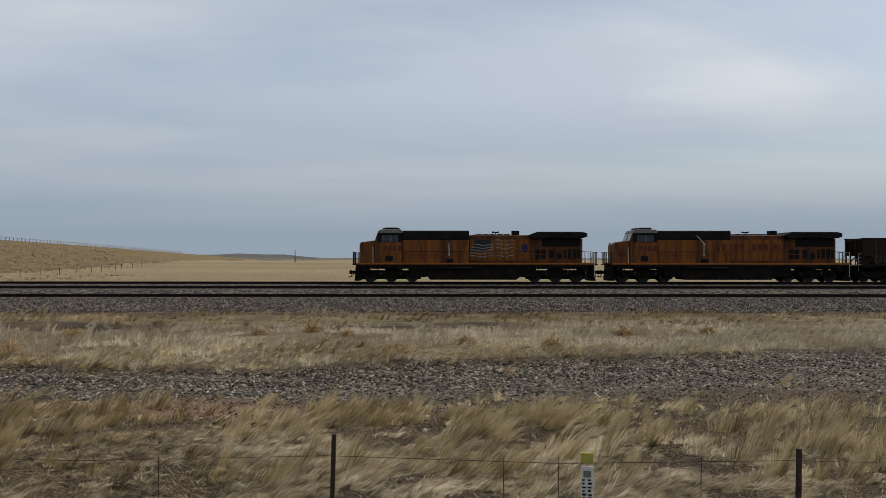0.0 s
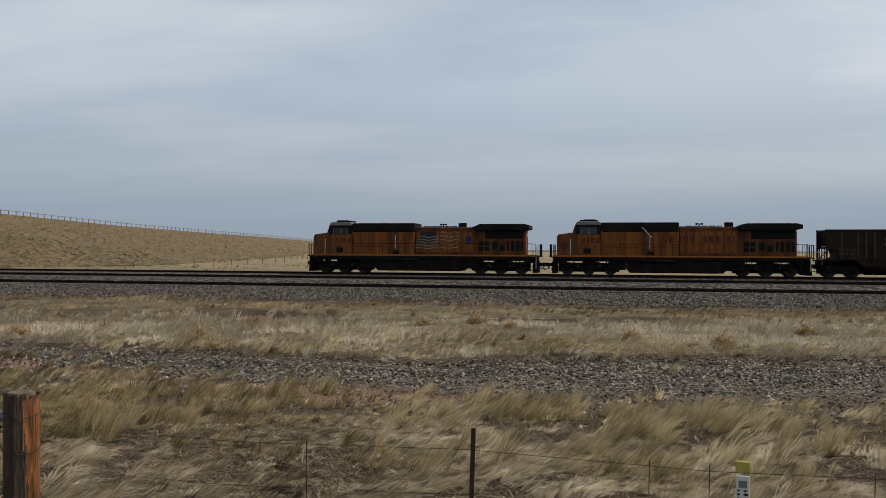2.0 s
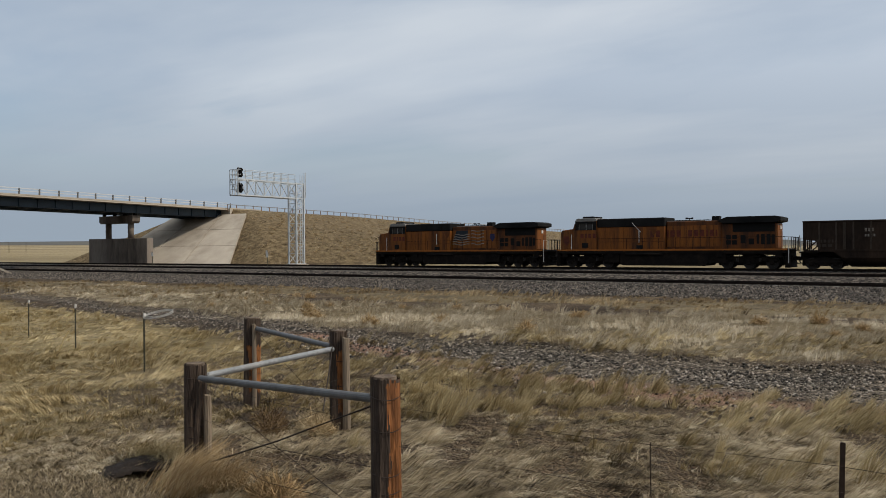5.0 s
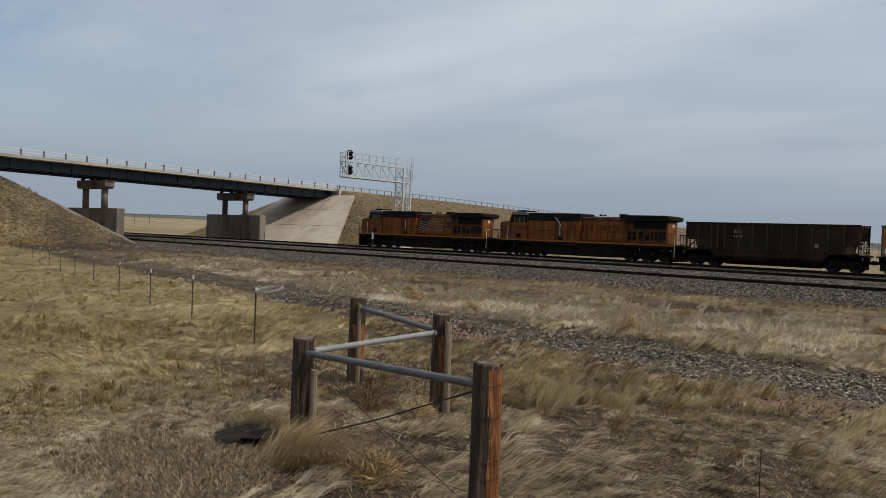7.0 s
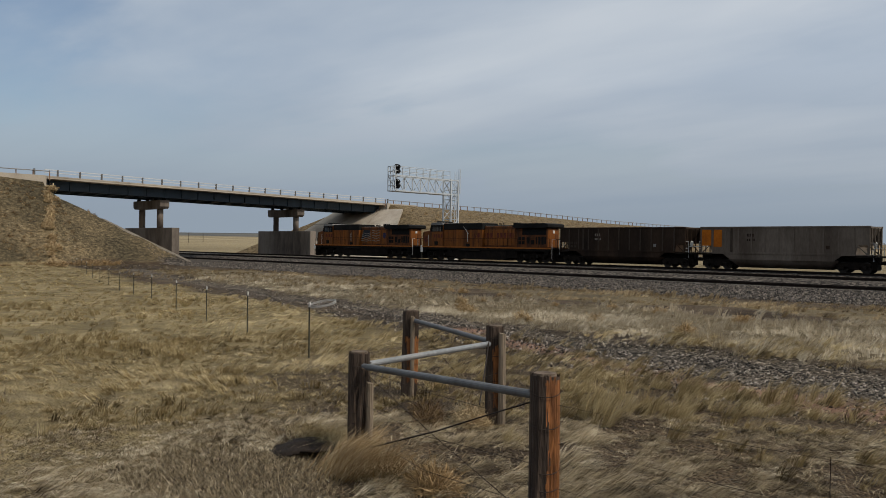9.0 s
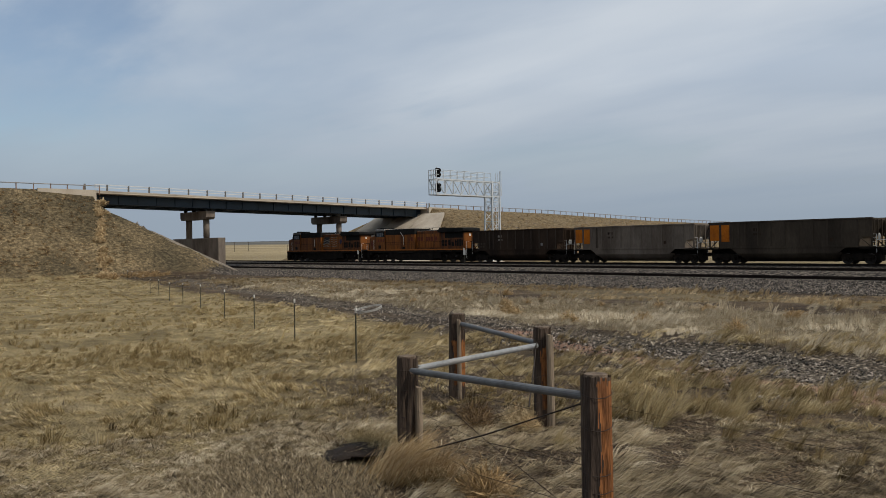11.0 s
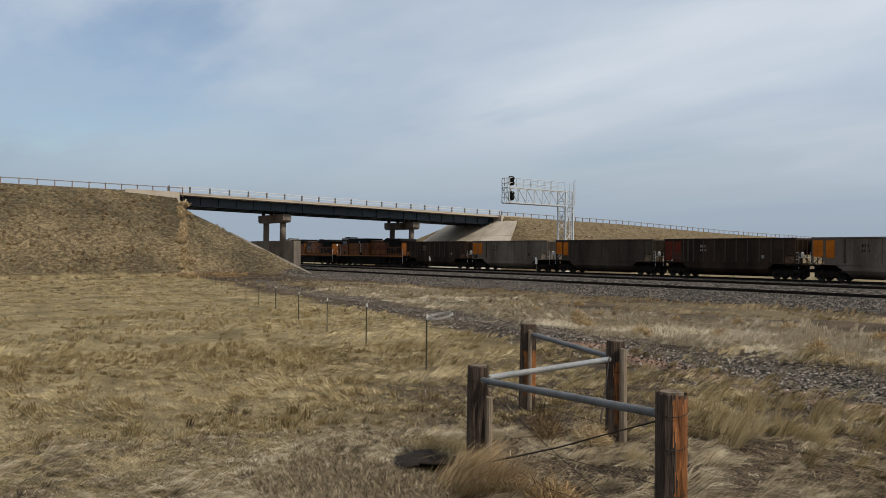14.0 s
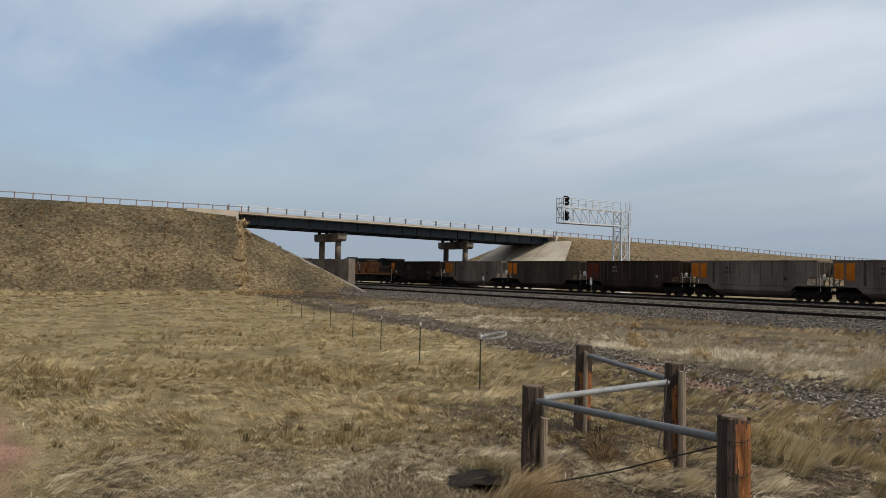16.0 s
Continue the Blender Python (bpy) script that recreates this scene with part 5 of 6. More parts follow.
def t_post(x, y, top, label="green-grey steel T fence post with white tip", lean=0.0):
    steel = M["tpost"] if lean == 0 else M["tpost_rust"]
    base = gz(x, y) - 0.3
    tp = tagged(empty("steel_fence_post", pose(x, y, base, 0, lean, 20)), label, "fence post", "steel fence posts")
    h = top - base
    bm = bmesh.new()
    box(bm, -0.013, 0.013, -0.003, 0.003, 0, h)
    box(bm, -0.003, 0.003, 0.003, 0.026, 0, h)
    part("stem", bm, steel, tp)
    if lean == 0:
        part("tip", bx(-0.015, 0.015, -0.005, 0.028, h - 0.09, h + 0.004), M["white"], tp)
    for k in range(6):
        part("stud", bx(-0.006, 0.006, -0.012, -0.003, 0.45 + k * 0.13, 0.48 + k * 0.13), steel, tp)
    return tp


# line along the meadow from the near post
RIGHT = [(-0.66, 4.56, 0.98), (1.98, 4.45, 0.92), (4.7, 4.4, 0.9), (7.4, 4.35, 0.9)]
for x, y, z in RIGHT:
    t_post(x, y, z, "dark rusty steel fence post in dry grass", lean=1.5)
# line from the far post along the gravel track to the foot of the fill
LEFT = [(-12.55, 8.95), (-17.35, 10.55), (-22.1, 12.05), (-26.9, 13.5), (-32.5, 15.22), (-38.1, 16.94), (-43.7, 18.66), (-49.3, 20.38), (-54.9, 22.1), (-60.5, 23.82), (-66.1, 25.54), (-71.7, 27.26), (-77.3, 28.98), (-82.9, 30.7)]
for x, y in LEFT:
    t_post(x, y, gz(x, y) + 1.04)
for h in (0.42, 0.72, 0.98):
    wire([(POSTS["near"][0], POSTS["near"][1], h - 0.06)] + [(x, y, h - 0.12) for x, y, z in RIGHT])
    wire([(POSTS["far"][0], POSTS["far"][1], h - 0.06)] + [(x, y, gz(x, y) + h) for x, y in LEFT], 0.0016)
    wire([(POSTS["mid"][0], POSTS["mid"][1], h - 0.06), (POSTS["far"][0], POSTS["far"][1], h - 0.08)])
wire([(POSTS["near"][0] - 0.08, POSTS["near"][1], 0.92), (POSTS["left"][0] + 0.2, POSTS["left"][1] - 0.1, 0.05)], 0.0065, 0.02, "twisted brace wire between timber posts")
wire([(POSTS["mid"][0] - 0.08, POSTS["mid"][1], 0.95), (POSTS["left"][0] + 0.75, POSTS["left"][1] + 0.9, 0.42)], 0.007, 0.03, "slack twisted brace wire between timber posts")
wire([(POSTS["far"][0] + 0.08, POSTS["far"][1], 0.9), (POSTS["mid"][0] - 0.1, POSTS["mid"][1], 0.1)], 0.004, 0.02, "twisted brace wire between timber posts")
for h in (0.22, 0.50):
    wire([(POSTS["left"][0], POSTS["left"][1] - 0.1, h), (POSTS["near"][0], POSTS["near"][1] - 0.1, h + 0.02)], 0.0022, 0.09)
    wire([(POSTS["left"][0] + 0.1, POSTS["left"][1], h), (POSTS["mid"][0] + 0.1, POSTS["mid"][1], h + 0.04)], 0.0022, 0.07)
wire([(POSTS["left"][0] + 0.1, POSTS["left"][1] - 0.05, 0.78), (POSTS["near"][0] - 0.1, POSTS["near"][1], 0.10)], 0.0035, 0.02, "twisted brace wire between timber posts")
wire([(POSTS["left"][0] + 0.1, POSTS["left"][1] + 0.05, 0.74), (POSTS["mid"][0], POSTS["mid"][1] - 0.1, 0.12)], 0.003, 0.02, "twisted brace wire between timber posts")
def wire_coil():
    """Two flat loops of loose wire hung on the tip of a steel post."""
    c = Vector((-12.55, 8.95, gz(-12.55, 8.95) + 1.0)) + Vector((0.58, 0.81, 0)) * 0.27
    pts = []
    for k in range(57):
        a = math.pi + 6.2832 * k / 26
        pts.append(c + Vector((0.58, 0.81, 0)) * (0.24 + 0.02 * math.sin(k * 0.3)) * math.cos(a) + Vector((-0.81, 0.58, 0)) * 0.17 * math.sin(a) + Vector((0, 0, 0.035 * math.sin(a + 0.5) + 0.03 * math.cos(a) + 0.0008 * k)))
    tagged(part("wire_coil", tube(bmesh.new(), pts, 0.009, 5), M["loose_wire"]), "coil of pale loose wire on fence post", "wire")


wire_coil()


for x, y in ((-1.61, 4.50), (0.35, 4.52), (0.66, 4.50), (1.46, 4.47), (3.1, 4.42)):
    tagged(part("wire_stay", tube(bmesh.new(), [(x, y, 0.28), (x + 0.004, y - 0.004, 0.5), (x - 0.003, y + 0.003, 0.7), (x, y, 0.87)], 0.0026, 4), M["wire"]), "thin rusty upright stay twisted onto fence wires", "wire", "wire stays")


def marker_post():
    """Utility marker: flat white plastic post with a yellow top and dark writing as bars."""
    x, y, top = 0.86, 4.72, 0.84
    base = gz(x, y) - 0.2
    m = tagged(empty("marker_post", pose(x, y, base, 0, 0, -8)), "white plastic utility marker with yellow top and black print", "marker post")
    h = top - base
    part("board", bx(-0.036, 0.036, -0.008, 0.008, 0, h - 0.08, bevel=0.003), M["white"], m)
    part("cap", bx(-0.038, 0.038, -0.010, 0.010, h - 0.06, h, bevel=0.003), M["yellow"], m, "yellow cap")
    rnd = random.Random(4)
    part("emblem", bx(-0.022, 0.022, -0.0100, -0.008, h - 0.145, h - 0.105), M["roof_pale"], m)
    for k in range(26):
        zz = h - 0.165 - k * 0.022
        for x0 in (-0.030, 0.004):
            w = 0.014 + 0.012 * rnd.random()
            part("print_bar", bx(x0, x0 + w, -0.0100, -0.008, zz, zz + 0.008 + 0.006 * rnd.random()), M["black"], m)


marker_post()


def trackside_marker(x, y, h, tall, lab):
    b = gz(x, y) - 0.1
    m = tagged(empty("track_marker", pose(x, y, b)), lab, "sign post", "trackside markers")
    part("post", rd((0, 0, 0), (0, 0, h), 0.04, 8), M["tpost"], m)
    part("plate", bx(-0.20, 0.20, -0.06, -0.04, h - tall, h - 0.3 * tall, bevel=0.01), M["white"], m)
    part("plate", bx(-0.20, 0.06, -0.058, -0.042, h - 0.3 * tall, h, bevel=0.01), M["white"], m)


trackside_marker(-71.9, 68.2, 2.18, 0.85, "small white trackside plate on a thin post")
trackside_marker(-94.0, 68.2, 2.05, 0.6, "white trackside plate on a thin dark post")

bm = tube(bmesh.new(), [(-17.62, 10.30, gz(-17.62, 10.30) - 0.03), (-17.52, 10.36, gz(-17.5, 10.36) + 0.24), (-17.40, 10.44, gz(-17.4, 10.44) + 0.46)], 0.014, 5)
tagged(part("lath", bm, M["lath"]), "pale yellow wooden lath leaning in grass by fence post", "lath")

# pasture fence along the foot of the far fill
for k in range(26):
    y = 92 + k * 6.5
    x = float(np.interp(y, [82, 92, 104, 140, 270], [-84, -70, -58, -60, -88]))
    b = gz(x, y)
    p = tagged(new("pasture_post", mesh_of(rd((0, 0, -0.3), (0.03, 0, 0.95), 0.042, 7), "pasture_post", M["wood"])), "dark wooden pasture fence post in dry field", "fence post", "pasture fence posts")
    p.matrix_basis = pose(x, y, b)
pole = tagged(empty("utility_pole", pose(-52, 285, gz(-52, 285) - 0.3)), "dark wooden utility pole in far field", "utility pole")
part("pole", rd((0, 0, 0), (0, 0, 4.4), 0.16, 10, 0.11), M["wood"], pole)
for k in range(4):
    x, y = -330 - k * 60, 150 + k * 42
    q = tagged(empty("utility_pole", pose(x, y, gz(x, y) - 0.3)), "dark wooden utility pole beyond the bridge", "utility pole", "far utility poles")
    part("pole", rd((0, 0, 0), (0, 0, 6.5), 0.14, 8, 0.1), M["wood"], q)
    part("cross_arm", bx(-0.06, 0.06, -0.9, 0.9, 5.9, 6.0), M["wood"], q)


def burrow():
    """A low added earth hood shading an animal's hole, open towards the meadow."""
    c, toward = Vector((-6.52, 4.70)), Vector((6.72, -4.86)).normalized()
    bm = bmesh.new()
    bmesh.ops.create_uvsphere(bm, u_segments=40, v_segments=22, radius=1.0)
    drop = [f for f in bm.faces if f.calc_center_median().x * toward.x + f.calc_center_median().y * toward.y > 0.62]
    bmesh.ops.delete(bm, geom=drop, context="FACES")
    for v in bm.verts:
        k = 1 + 0.14 * noise.noise(v.co * 2.3) + 0.10 * noise.noise(v.co * 7)
        v.co = Vector((v.co.x * 0.44 * k, v.co.y * 0.44 * k, v.co.z * 0.16 * k))
    bmesh.ops.solidify(bm, geom=bm.faces[:], thickness=0.015)
    ob = tagged(part("burrow", bm, M["earth"], None, smooth=True), "dark open animal burrow under dry grass, shade in its colour", "burrow")
    ob.matrix_basis = pose(c.x, c.y, gz(-6.4, 4.6) - 0.045)


# near-black earth: the deep shade of the hole is put into this colour
M["earth"] = mat("shade-black burrow earth", (0.017, 0.012, 0.009), 0.95, 0, 0.4, 5, 0.5, 40)
burrow()

# ---------------------------------------------------------------- grass and stones
RNG = np.random.default_rng(7)


def in_view(x, y, r0, r1, a0=-33, a1=90):
    r, az = np.hypot(x, y), np.degrees(np.arctan2(-x, y))
    return (r > r0) & (r < r1) & (az > a0) & (az < a1)


def lattice(x, y, s, seed):
    """Smooth noise between 0 and 1 over the plan."""
    g = np.random.default_rng(seed).random((64, 64))
    u, v = x / s, y / s
    i, j = np.floor(u).astype(int), np.floor(v).astype(int)
    fu, fv = u - i, v - j
    fu, fv = fu * fu * (3 - 2 * fu), fv * fv * (3 - 2 * fv)
    a, b_ = g[i % 64, j % 64], g[(i + 1) % 64, j % 64]
    c, d = g[i % 64, (j + 1) % 64], g[(i + 1) % 64, (j + 1) % 64]
    return (a * (1 - fu) + b_ * fu) * (1 - fv) + (c * (1 - fu) + d * fu) * fv


def blades(name, x, y, length, width, lean_dir, lean, tint, material, label, droop=0.5):
    """Tapering three-segment blades that bend over; one object of uncountable stuff."""
    n = len(x)
    z = ground_z(x, y)
    root = np.stack([x, y, z - 0.01], -1)
    d = np.stack([np.cos(lean_dir), np.sin(lean_dir), np.zeros(n)], -1)
    side_a = RNG.random(n) * 6.283
    side = np.stack([np.cos(side_a), np.sin(side_a), np.zeros(n)], -1)
    up = np.array([0, 0, 1.0])
    s1, c1 = np.sin(lean * 0.85)[:, None], np.cos(lean * 0.85)[:, None]
    a2 = np.minimum(lean * (1 + droop), 1.65)
    s2, c2 = np.sin(a2)[:, None], np.cos(a2)[:, None]
    Lh = length[:, None] * 0.5
    p1 = root + (d * s1 + up * c1) * Lh
    p2 = p1 + (d * s2 + up * c2) * Lh
    p2[:, 2] = np.maximum(p2[:, 2], z + 0.015)
    w = width[:, None] * side
    V = np.stack([root - w * 0.5, root + w * 0.5, p1 - w * 0.42, p1 + w * 0.42, p2], 1).reshape(-1, 3)
    k = np.arange(n, dtype=np.int64) * 5
    F = np.stack([k, k + 1, k + 3, k, k + 3, k + 2, k + 2, k + 3, k + 4], -1).ravel()
    T = np.repeat(tint, 5)
    me = from_arrays(name, V, 3, F, material, tint=np.clip(T, 0, 1))
    tagged(new(name, me), label, "grass", kind="stuff")


def meadow(name, count, r0, r1, size, length, width, label, keep, spread=0.13, wind=0.1, per=84, wisp=12, lean=0.62, shade=0.0, material="grass", turn=1.0, droop=0.5, vary=1.0, calm=1.0):
    """Tufts over a ring of the plan; each tuft is a sheaf of wisps whose blades run together."""
    m = count // per
    tx, ty = [], []
    got = 0
    while got < m:
        r = np.sqrt(RNG.random(m * 3) * (r1 * r1 - r0 * r0) + r0 * r0)
        az = np.radians(RNG.random(m * 3) * 123 - 33)
        x, y = -r * np.sin(az), r * np.cos(az)
        ok = RNG.random(m * 3) < keep(x, y)
        tx.append(x[ok]); ty.append(y[ok]); got += int(ok.sum())
    tx, ty = np.concatenate(tx)[:m], np.concatenate(ty)[:m]
    big = lattice(tx + 70, ty + 70, 1.1 * size, 3)
    left = np.clip((np.degrees(np.arctan2(-tx, ty)) - 44) / 12, 0, 1)
    t_h = (0.45 + 0.55 * RNG.random(m)) * (0.5 + 0.85 * big) * (1 - 0.15 * left)
    t_tint = shade + 0.34 + vary * (0.34 * (lattice(tx + 90, ty + 90, 1.7 * size, 5) - 0.5) + 0.15 * RNG.standard_normal(m)) + 0.08 * left
    t_dir = wind + turn * (1.1 * (lattice(tx + 40, ty + 40, 2.2 * size, 9) - 0.5) * 2 + 0.9 * (lattice(tx + 45, ty + 45, 0.7 * size, 19) - 0.5) * 2)
    t_lean = lean + 0.06 * left + calm * 0.45 * (lattice(tx + 20, ty + 20, 0.9 * size, 11) - 0.4)
    # wisps of each tuft
    i = np.repeat(np.arange(m), per // wisp)
    n = len(i)
    gx_, gy_ = RNG.standard_normal(n), RNG.standard_normal(n)
    sp = spread * size * (0.6 + 0.8 * big[i])
    out, rim = np.arctan2(gy_, gx_), np.minimum(np.hypot(gx_, gy_), 2.0)
    vx = np.cos(t_dir[i]) + np.cos(out) * 0.38 * rim + 0.22 * RNG.standard_normal(n)
    vy = np.sin(t_dir[i]) + np.sin(out) * 0.38 * rim + 0.22 * RNG.standard_normal(n)
    wx, wy, w_dir = tx[i] + gx_ * sp, ty[i] + gy_ * sp, np.arctan2(vy, vx)
    w_len = length * t_h[i] * (0.6 + 0.55 * RNG.random(n)) * (1.22 - 0.3 * rim)
    w_lean = t_lean[i] + 0.16 * rim + 0.13 * RNG.standard_normal(n)
    w_tint = t_tint[i] + 0.13 * RNG.standard_normal(n)
    # blades of each wisp
    k = np.repeat(np.arange(n), wisp)
    n = len(k)
    fan = 0.022 * size
    blades(name, wx[k] + fan * RNG.standard_normal(n), wy[k] + fan * RNG.standard_normal(n), w_len[k] * (0.72 + 0.4 * RNG.random(n)), width * (0.6 + 0.8 * RNG.random(n)),
           w_dir[k] + 0.13 * RNG.standard_normal(n), np.clip(w_lean[k] + 0.07 * RNG.standard_normal(n), 0.03, 1.5), w_tint[k] + 0.10 * RNG.standard_normal(n), M[material], label, droop)


def grass_share(x, y):
    """How thickly grass grows: hardly on gravel, none on ballast or steep concrete."""
    far, near = gravel_far(x), gravel_near(x)
    on_road = (y < far - 0.15) & (y > near) & (x > -75)
    edge_ = np.clip((y - near) / 3.0, 0, 1)
    k = np.where(on_road, 0.34 * (1 - edge_) + 0.012, 1.0)
    k = np.where((y > 42.5 + 1.5 * lattice(x + 99, y + 99, 3, 21)), 0, k)
    red = np.clip(1.3 - np.hypot((x + 12.0) / 5.0, (y - 0.45) / 0.95), 0, 1)
    k = k * (1 - 0.95 * np.minimum(red * 2, 1))
    bare = lattice(x + 60, y + 60, 1.9, 31)
    hole = np.hypot((x + 6.26) / 0.48, (y - 4.50) / 0.36) < 1
    hole |= np.hypot((x + 6.35) / 1.05, (y - 3.62) / 0.85) < 0.72 + 0.5 * lattice(x + 55, y + 55, 0.35, 51)
    gap = np.clip((lattice(x + 33, y + 33, 0.40, 41) - 0.37) * 8, 0.03, 1)
    west = np.clip((np.degrees(np.arctan2(-x, y)) - 48) / 12, 0, 1)
    gap = np.maximum(gap, 0.45 * west)
    gap = gap * np.interp(x, [0.5, 3.5], [1, 0.6])
    return k * gap * np.clip(0.46 + 0.25 * west + 1.4 * bare, 0, 1) * np.where(hole, 0, 1)


def azimuth(x, y):
    return np.degrees(np.arctan2(-x, y))


def bleached_share(x, y):
    """The pale strip beyond the gravel, up to the bare band."""
    k = (y > gravel_far(x) - 0.1) & (y < np.maximum(29.5, gravel_far(x) + 9)) & (x > -66)
    edge_ = np.clip(1.5 - (y - gravel_far(x)) / 1.2, 0, 1)
    return k * np.clip(0.35 + 0.8 * lattice(x + 60, y + 60, 1.6, 31) + edge_, 0, 1) * (1 - 0.93 * bare_band(x, y))


def brown_share(x, y):
    k = (y > 28) & (y < 42.3 + 1.5 * lattice(x + 99, y + 99, 3, 21)) & (ground_z(x, y) < 0.5)
    return k * np.clip(1.5 * lattice(x + 10, y + 10, 2.4, 33) + 0.15, 0.05, 1) * (1 - 0.93 * bare_band(x, y))


def west_share(x, y):
    k = (x < -16) & (y < gravel_near(x) - 0.3) & (ground_z(x, y) < 0.4)
    return k * np.clip(0.25 + 1.2 * lattice(x + 77, y + 77, 2.6, 37), 0, 1)


def fill_share(x, y):
    k = (x < -46) & ((y < 40) | (y > 82)) & (np.abs(x - ROAD_X) > 7) & ~((x < -90) & (y > 36) & (y < 92))
    return k * np.where(ground_z(x, y) > 0.1, 1.0, 0.25)


LOW = "matted wind-blown dry tan prairie grass"
meadow("dry_grass", 216000, 5.2, 9.8, 1.0, 0.35, 0.0050, LOW, grass_share, lean=1.06, per=60, spread=0.066, shade=0.13, droop=0.6, calm=0.6)
meadow("dry_grass", 22000, 1.6, 5.3, 1.0, 0.36, 0.006, LOW, grass_share, lean=1.0, spread=0.09, shade=0.08)
meadow("dry_grass", 36000, 7.2, 12.5, 1.0, 0.50, 0.0056, "upright straw-coloured grass tufts standing over mat", lambda x, y: grass_share(x, y) * np.where(azimuth(x, y) < 40, 1, 0.2) * np.clip((y - 7.2) / 1.2, 0.04, 1) * np.clip(1.6 * lattice(x + 15, y + 15, 1.3, 61) - 0.3, 0.03, 1), spread=0.06, lean=0.42, shade=0.22, turn=0.6, material="grass_gold")
meadow("dry_grass", 122000, 9.5, 20, 1.3, 0.42, 0.0085, "pale dry prairie grass in clumps beside gravel", grass_share, lean=0.75, per=60, spread=0.10, shade=0.20, material="grass_gold")
meadow("dry_grass", 112000, 15, 30, 1.3, 0.33, 0.0095, "bleached dry grass strip between gravel and ballast", bleached_share, spread=0.11, lean=0.40, per=40, wisp=8, shade=0.30, turn=1.8, material="grass_pale", vary=0.45)
meadow("dry_grass", 42000, 30, 68, 2.2, 0.36, 0.020, "bleached dry grass strip between gravel and ballast", bleached_share, spread=0.13, lean=0.42, per=36, shade=0.26, turn=1.8, material="grass_pale", vary=0.45)
meadow("dry_grass", 56000, 27, 78, 2.2, 0.42, 0.018, "brown dry grass band along the ballast apron", brown_share, spread=0.15, lean=0.5, per=48, shade=0.24, material="grass_brown")
meadow("dry_grass", 44000, 16, 36, 1.8, 0.40, 0.014, "yellowed matted meadow grass below the fill", west_share, spread=0.14, lean=0.66, per=36, shade=0.26, material="grass_gold", vary=0.8)
meadow("dry_grass", 52000, 34, 92, 3.0, 0.30, 0.028, "yellowed matted meadow grass below the fill", west_share, spread=0.17, lean=0.6, per=24, shade=0.28, material="grass_gold", vary=0.7)
meadow("dry_grass", 42000, 60, 135, 4.0, 0.40, 0.034, "sparse dry grass and scrub on fill slopes", fill_share, spread=0.2, lean=0.6, per=36, shade=-0.02)


def chips(x, y, s, flat, sink):
    """Angular eight-sided stones lying on the land: points and triangle corners."""
    n = len(x)
    P = np.array([(1, 0, 0), (-1, 0, 0), (0, 1, 0), (0, -1, 0), (0, 0, 1), (0, 0, -1)], float)
    F = np.array([(0, 2, 4), (2, 1, 4), (1, 3, 4), (3, 0, 4), (2, 0, 5), (1, 2, 5), (3, 1, 5), (0, 3, 5)])
    Q = P[None] * s[:, None, None] * (0.6 + 0.8 * RNG.random((n, 6, 1))) + 0.35 * s[:, None, None] * RNG.standard_normal((n, 6, 3))
    a = RNG.random(n) * 6.283
    c, sn = np.cos(a)[:, None], np.sin(a)[:, None]
    Q = np.stack([Q[..., 0] * c - Q[..., 1] * sn, Q[..., 0] * sn + Q[..., 1] * c, Q[..., 2] * flat], -1)
    Q = Q + np.stack([x, y, ground_z(x, y) + s * sink], -1)[:, None, :]
    return Q.reshape(-1, 3), (F[None] + (np.arange(n) * 6)[:, None, None]).ravel()


def stones():
    """Loose stones of the gravel track."""
    n = 44000
    x = RNG.random(n * 4) * 75 - 55
    v = RNG.random(n * 4)
    y = gravel_near(x) - 0.6 + v * (gravel_far(x) - gravel_near(x) + 0.5)
    ok = in_view(x, y, 9, 48) & (RNG.random(n * 4) < np.clip(16 / np.hypot(x, y), 0, 1) ** 1.2) & (RNG.random(n * 4) < 0.20 + 0.80 * np.clip(1.3 * v - 0.2, 0, 1) ** 2.2)
    x, y = x[ok][:n], y[ok][:n]
    n = len(x)
    V, L_ = chips(x, y, 0.009 + 0.024 * RNG.random(n) ** 2.6, 0.75, 0.3)
    tint = np.repeat(np.clip(RNG.random(n) ** 2.2, 0, 1), 6)
    tagged(new("gravel", from_arrays("gravel", V, 3, L_, M["stone"], tint=tint)), "loose grey and pinkish gravel stones on dirt track", "gravel", kind="stuff")


M["stone"] = blade_material("gravel stones", (0.024, 0.021, 0.017), (0.105, 0.086, 0.068), (0.56, 0.49, 0.41))
stones()


def ballast_stones():
    """Coarse crushed rock of the ballast apron, as small eight-sided pieces."""
    n = 43000
    x, y = RNG.random(n) * 125 - 95, 43.6 + 12.2 * RNG.random(n) ** 1.1
    V, L_ = chips(x, y, 0.034 + 0.05 * RNG.random(n) ** 1.6, 0.85, 0.3)
    me = from_arrays("ballast", V, 3, L_, M["ballast_stone"], tint=np.repeat(RNG.random(n) ** 1.2, 6))
    tagged(new("ballast", me), "coarse dark grey-brown crushed rock ballast beside tracks", "ballast", kind="stuff")


M["ballast_stone"] = blade_material("ballast rock", (0.03, 0.026, 0.022), (0.088, 0.074, 0.062), (0.25, 0.21, 0.172))
ballast_stones()


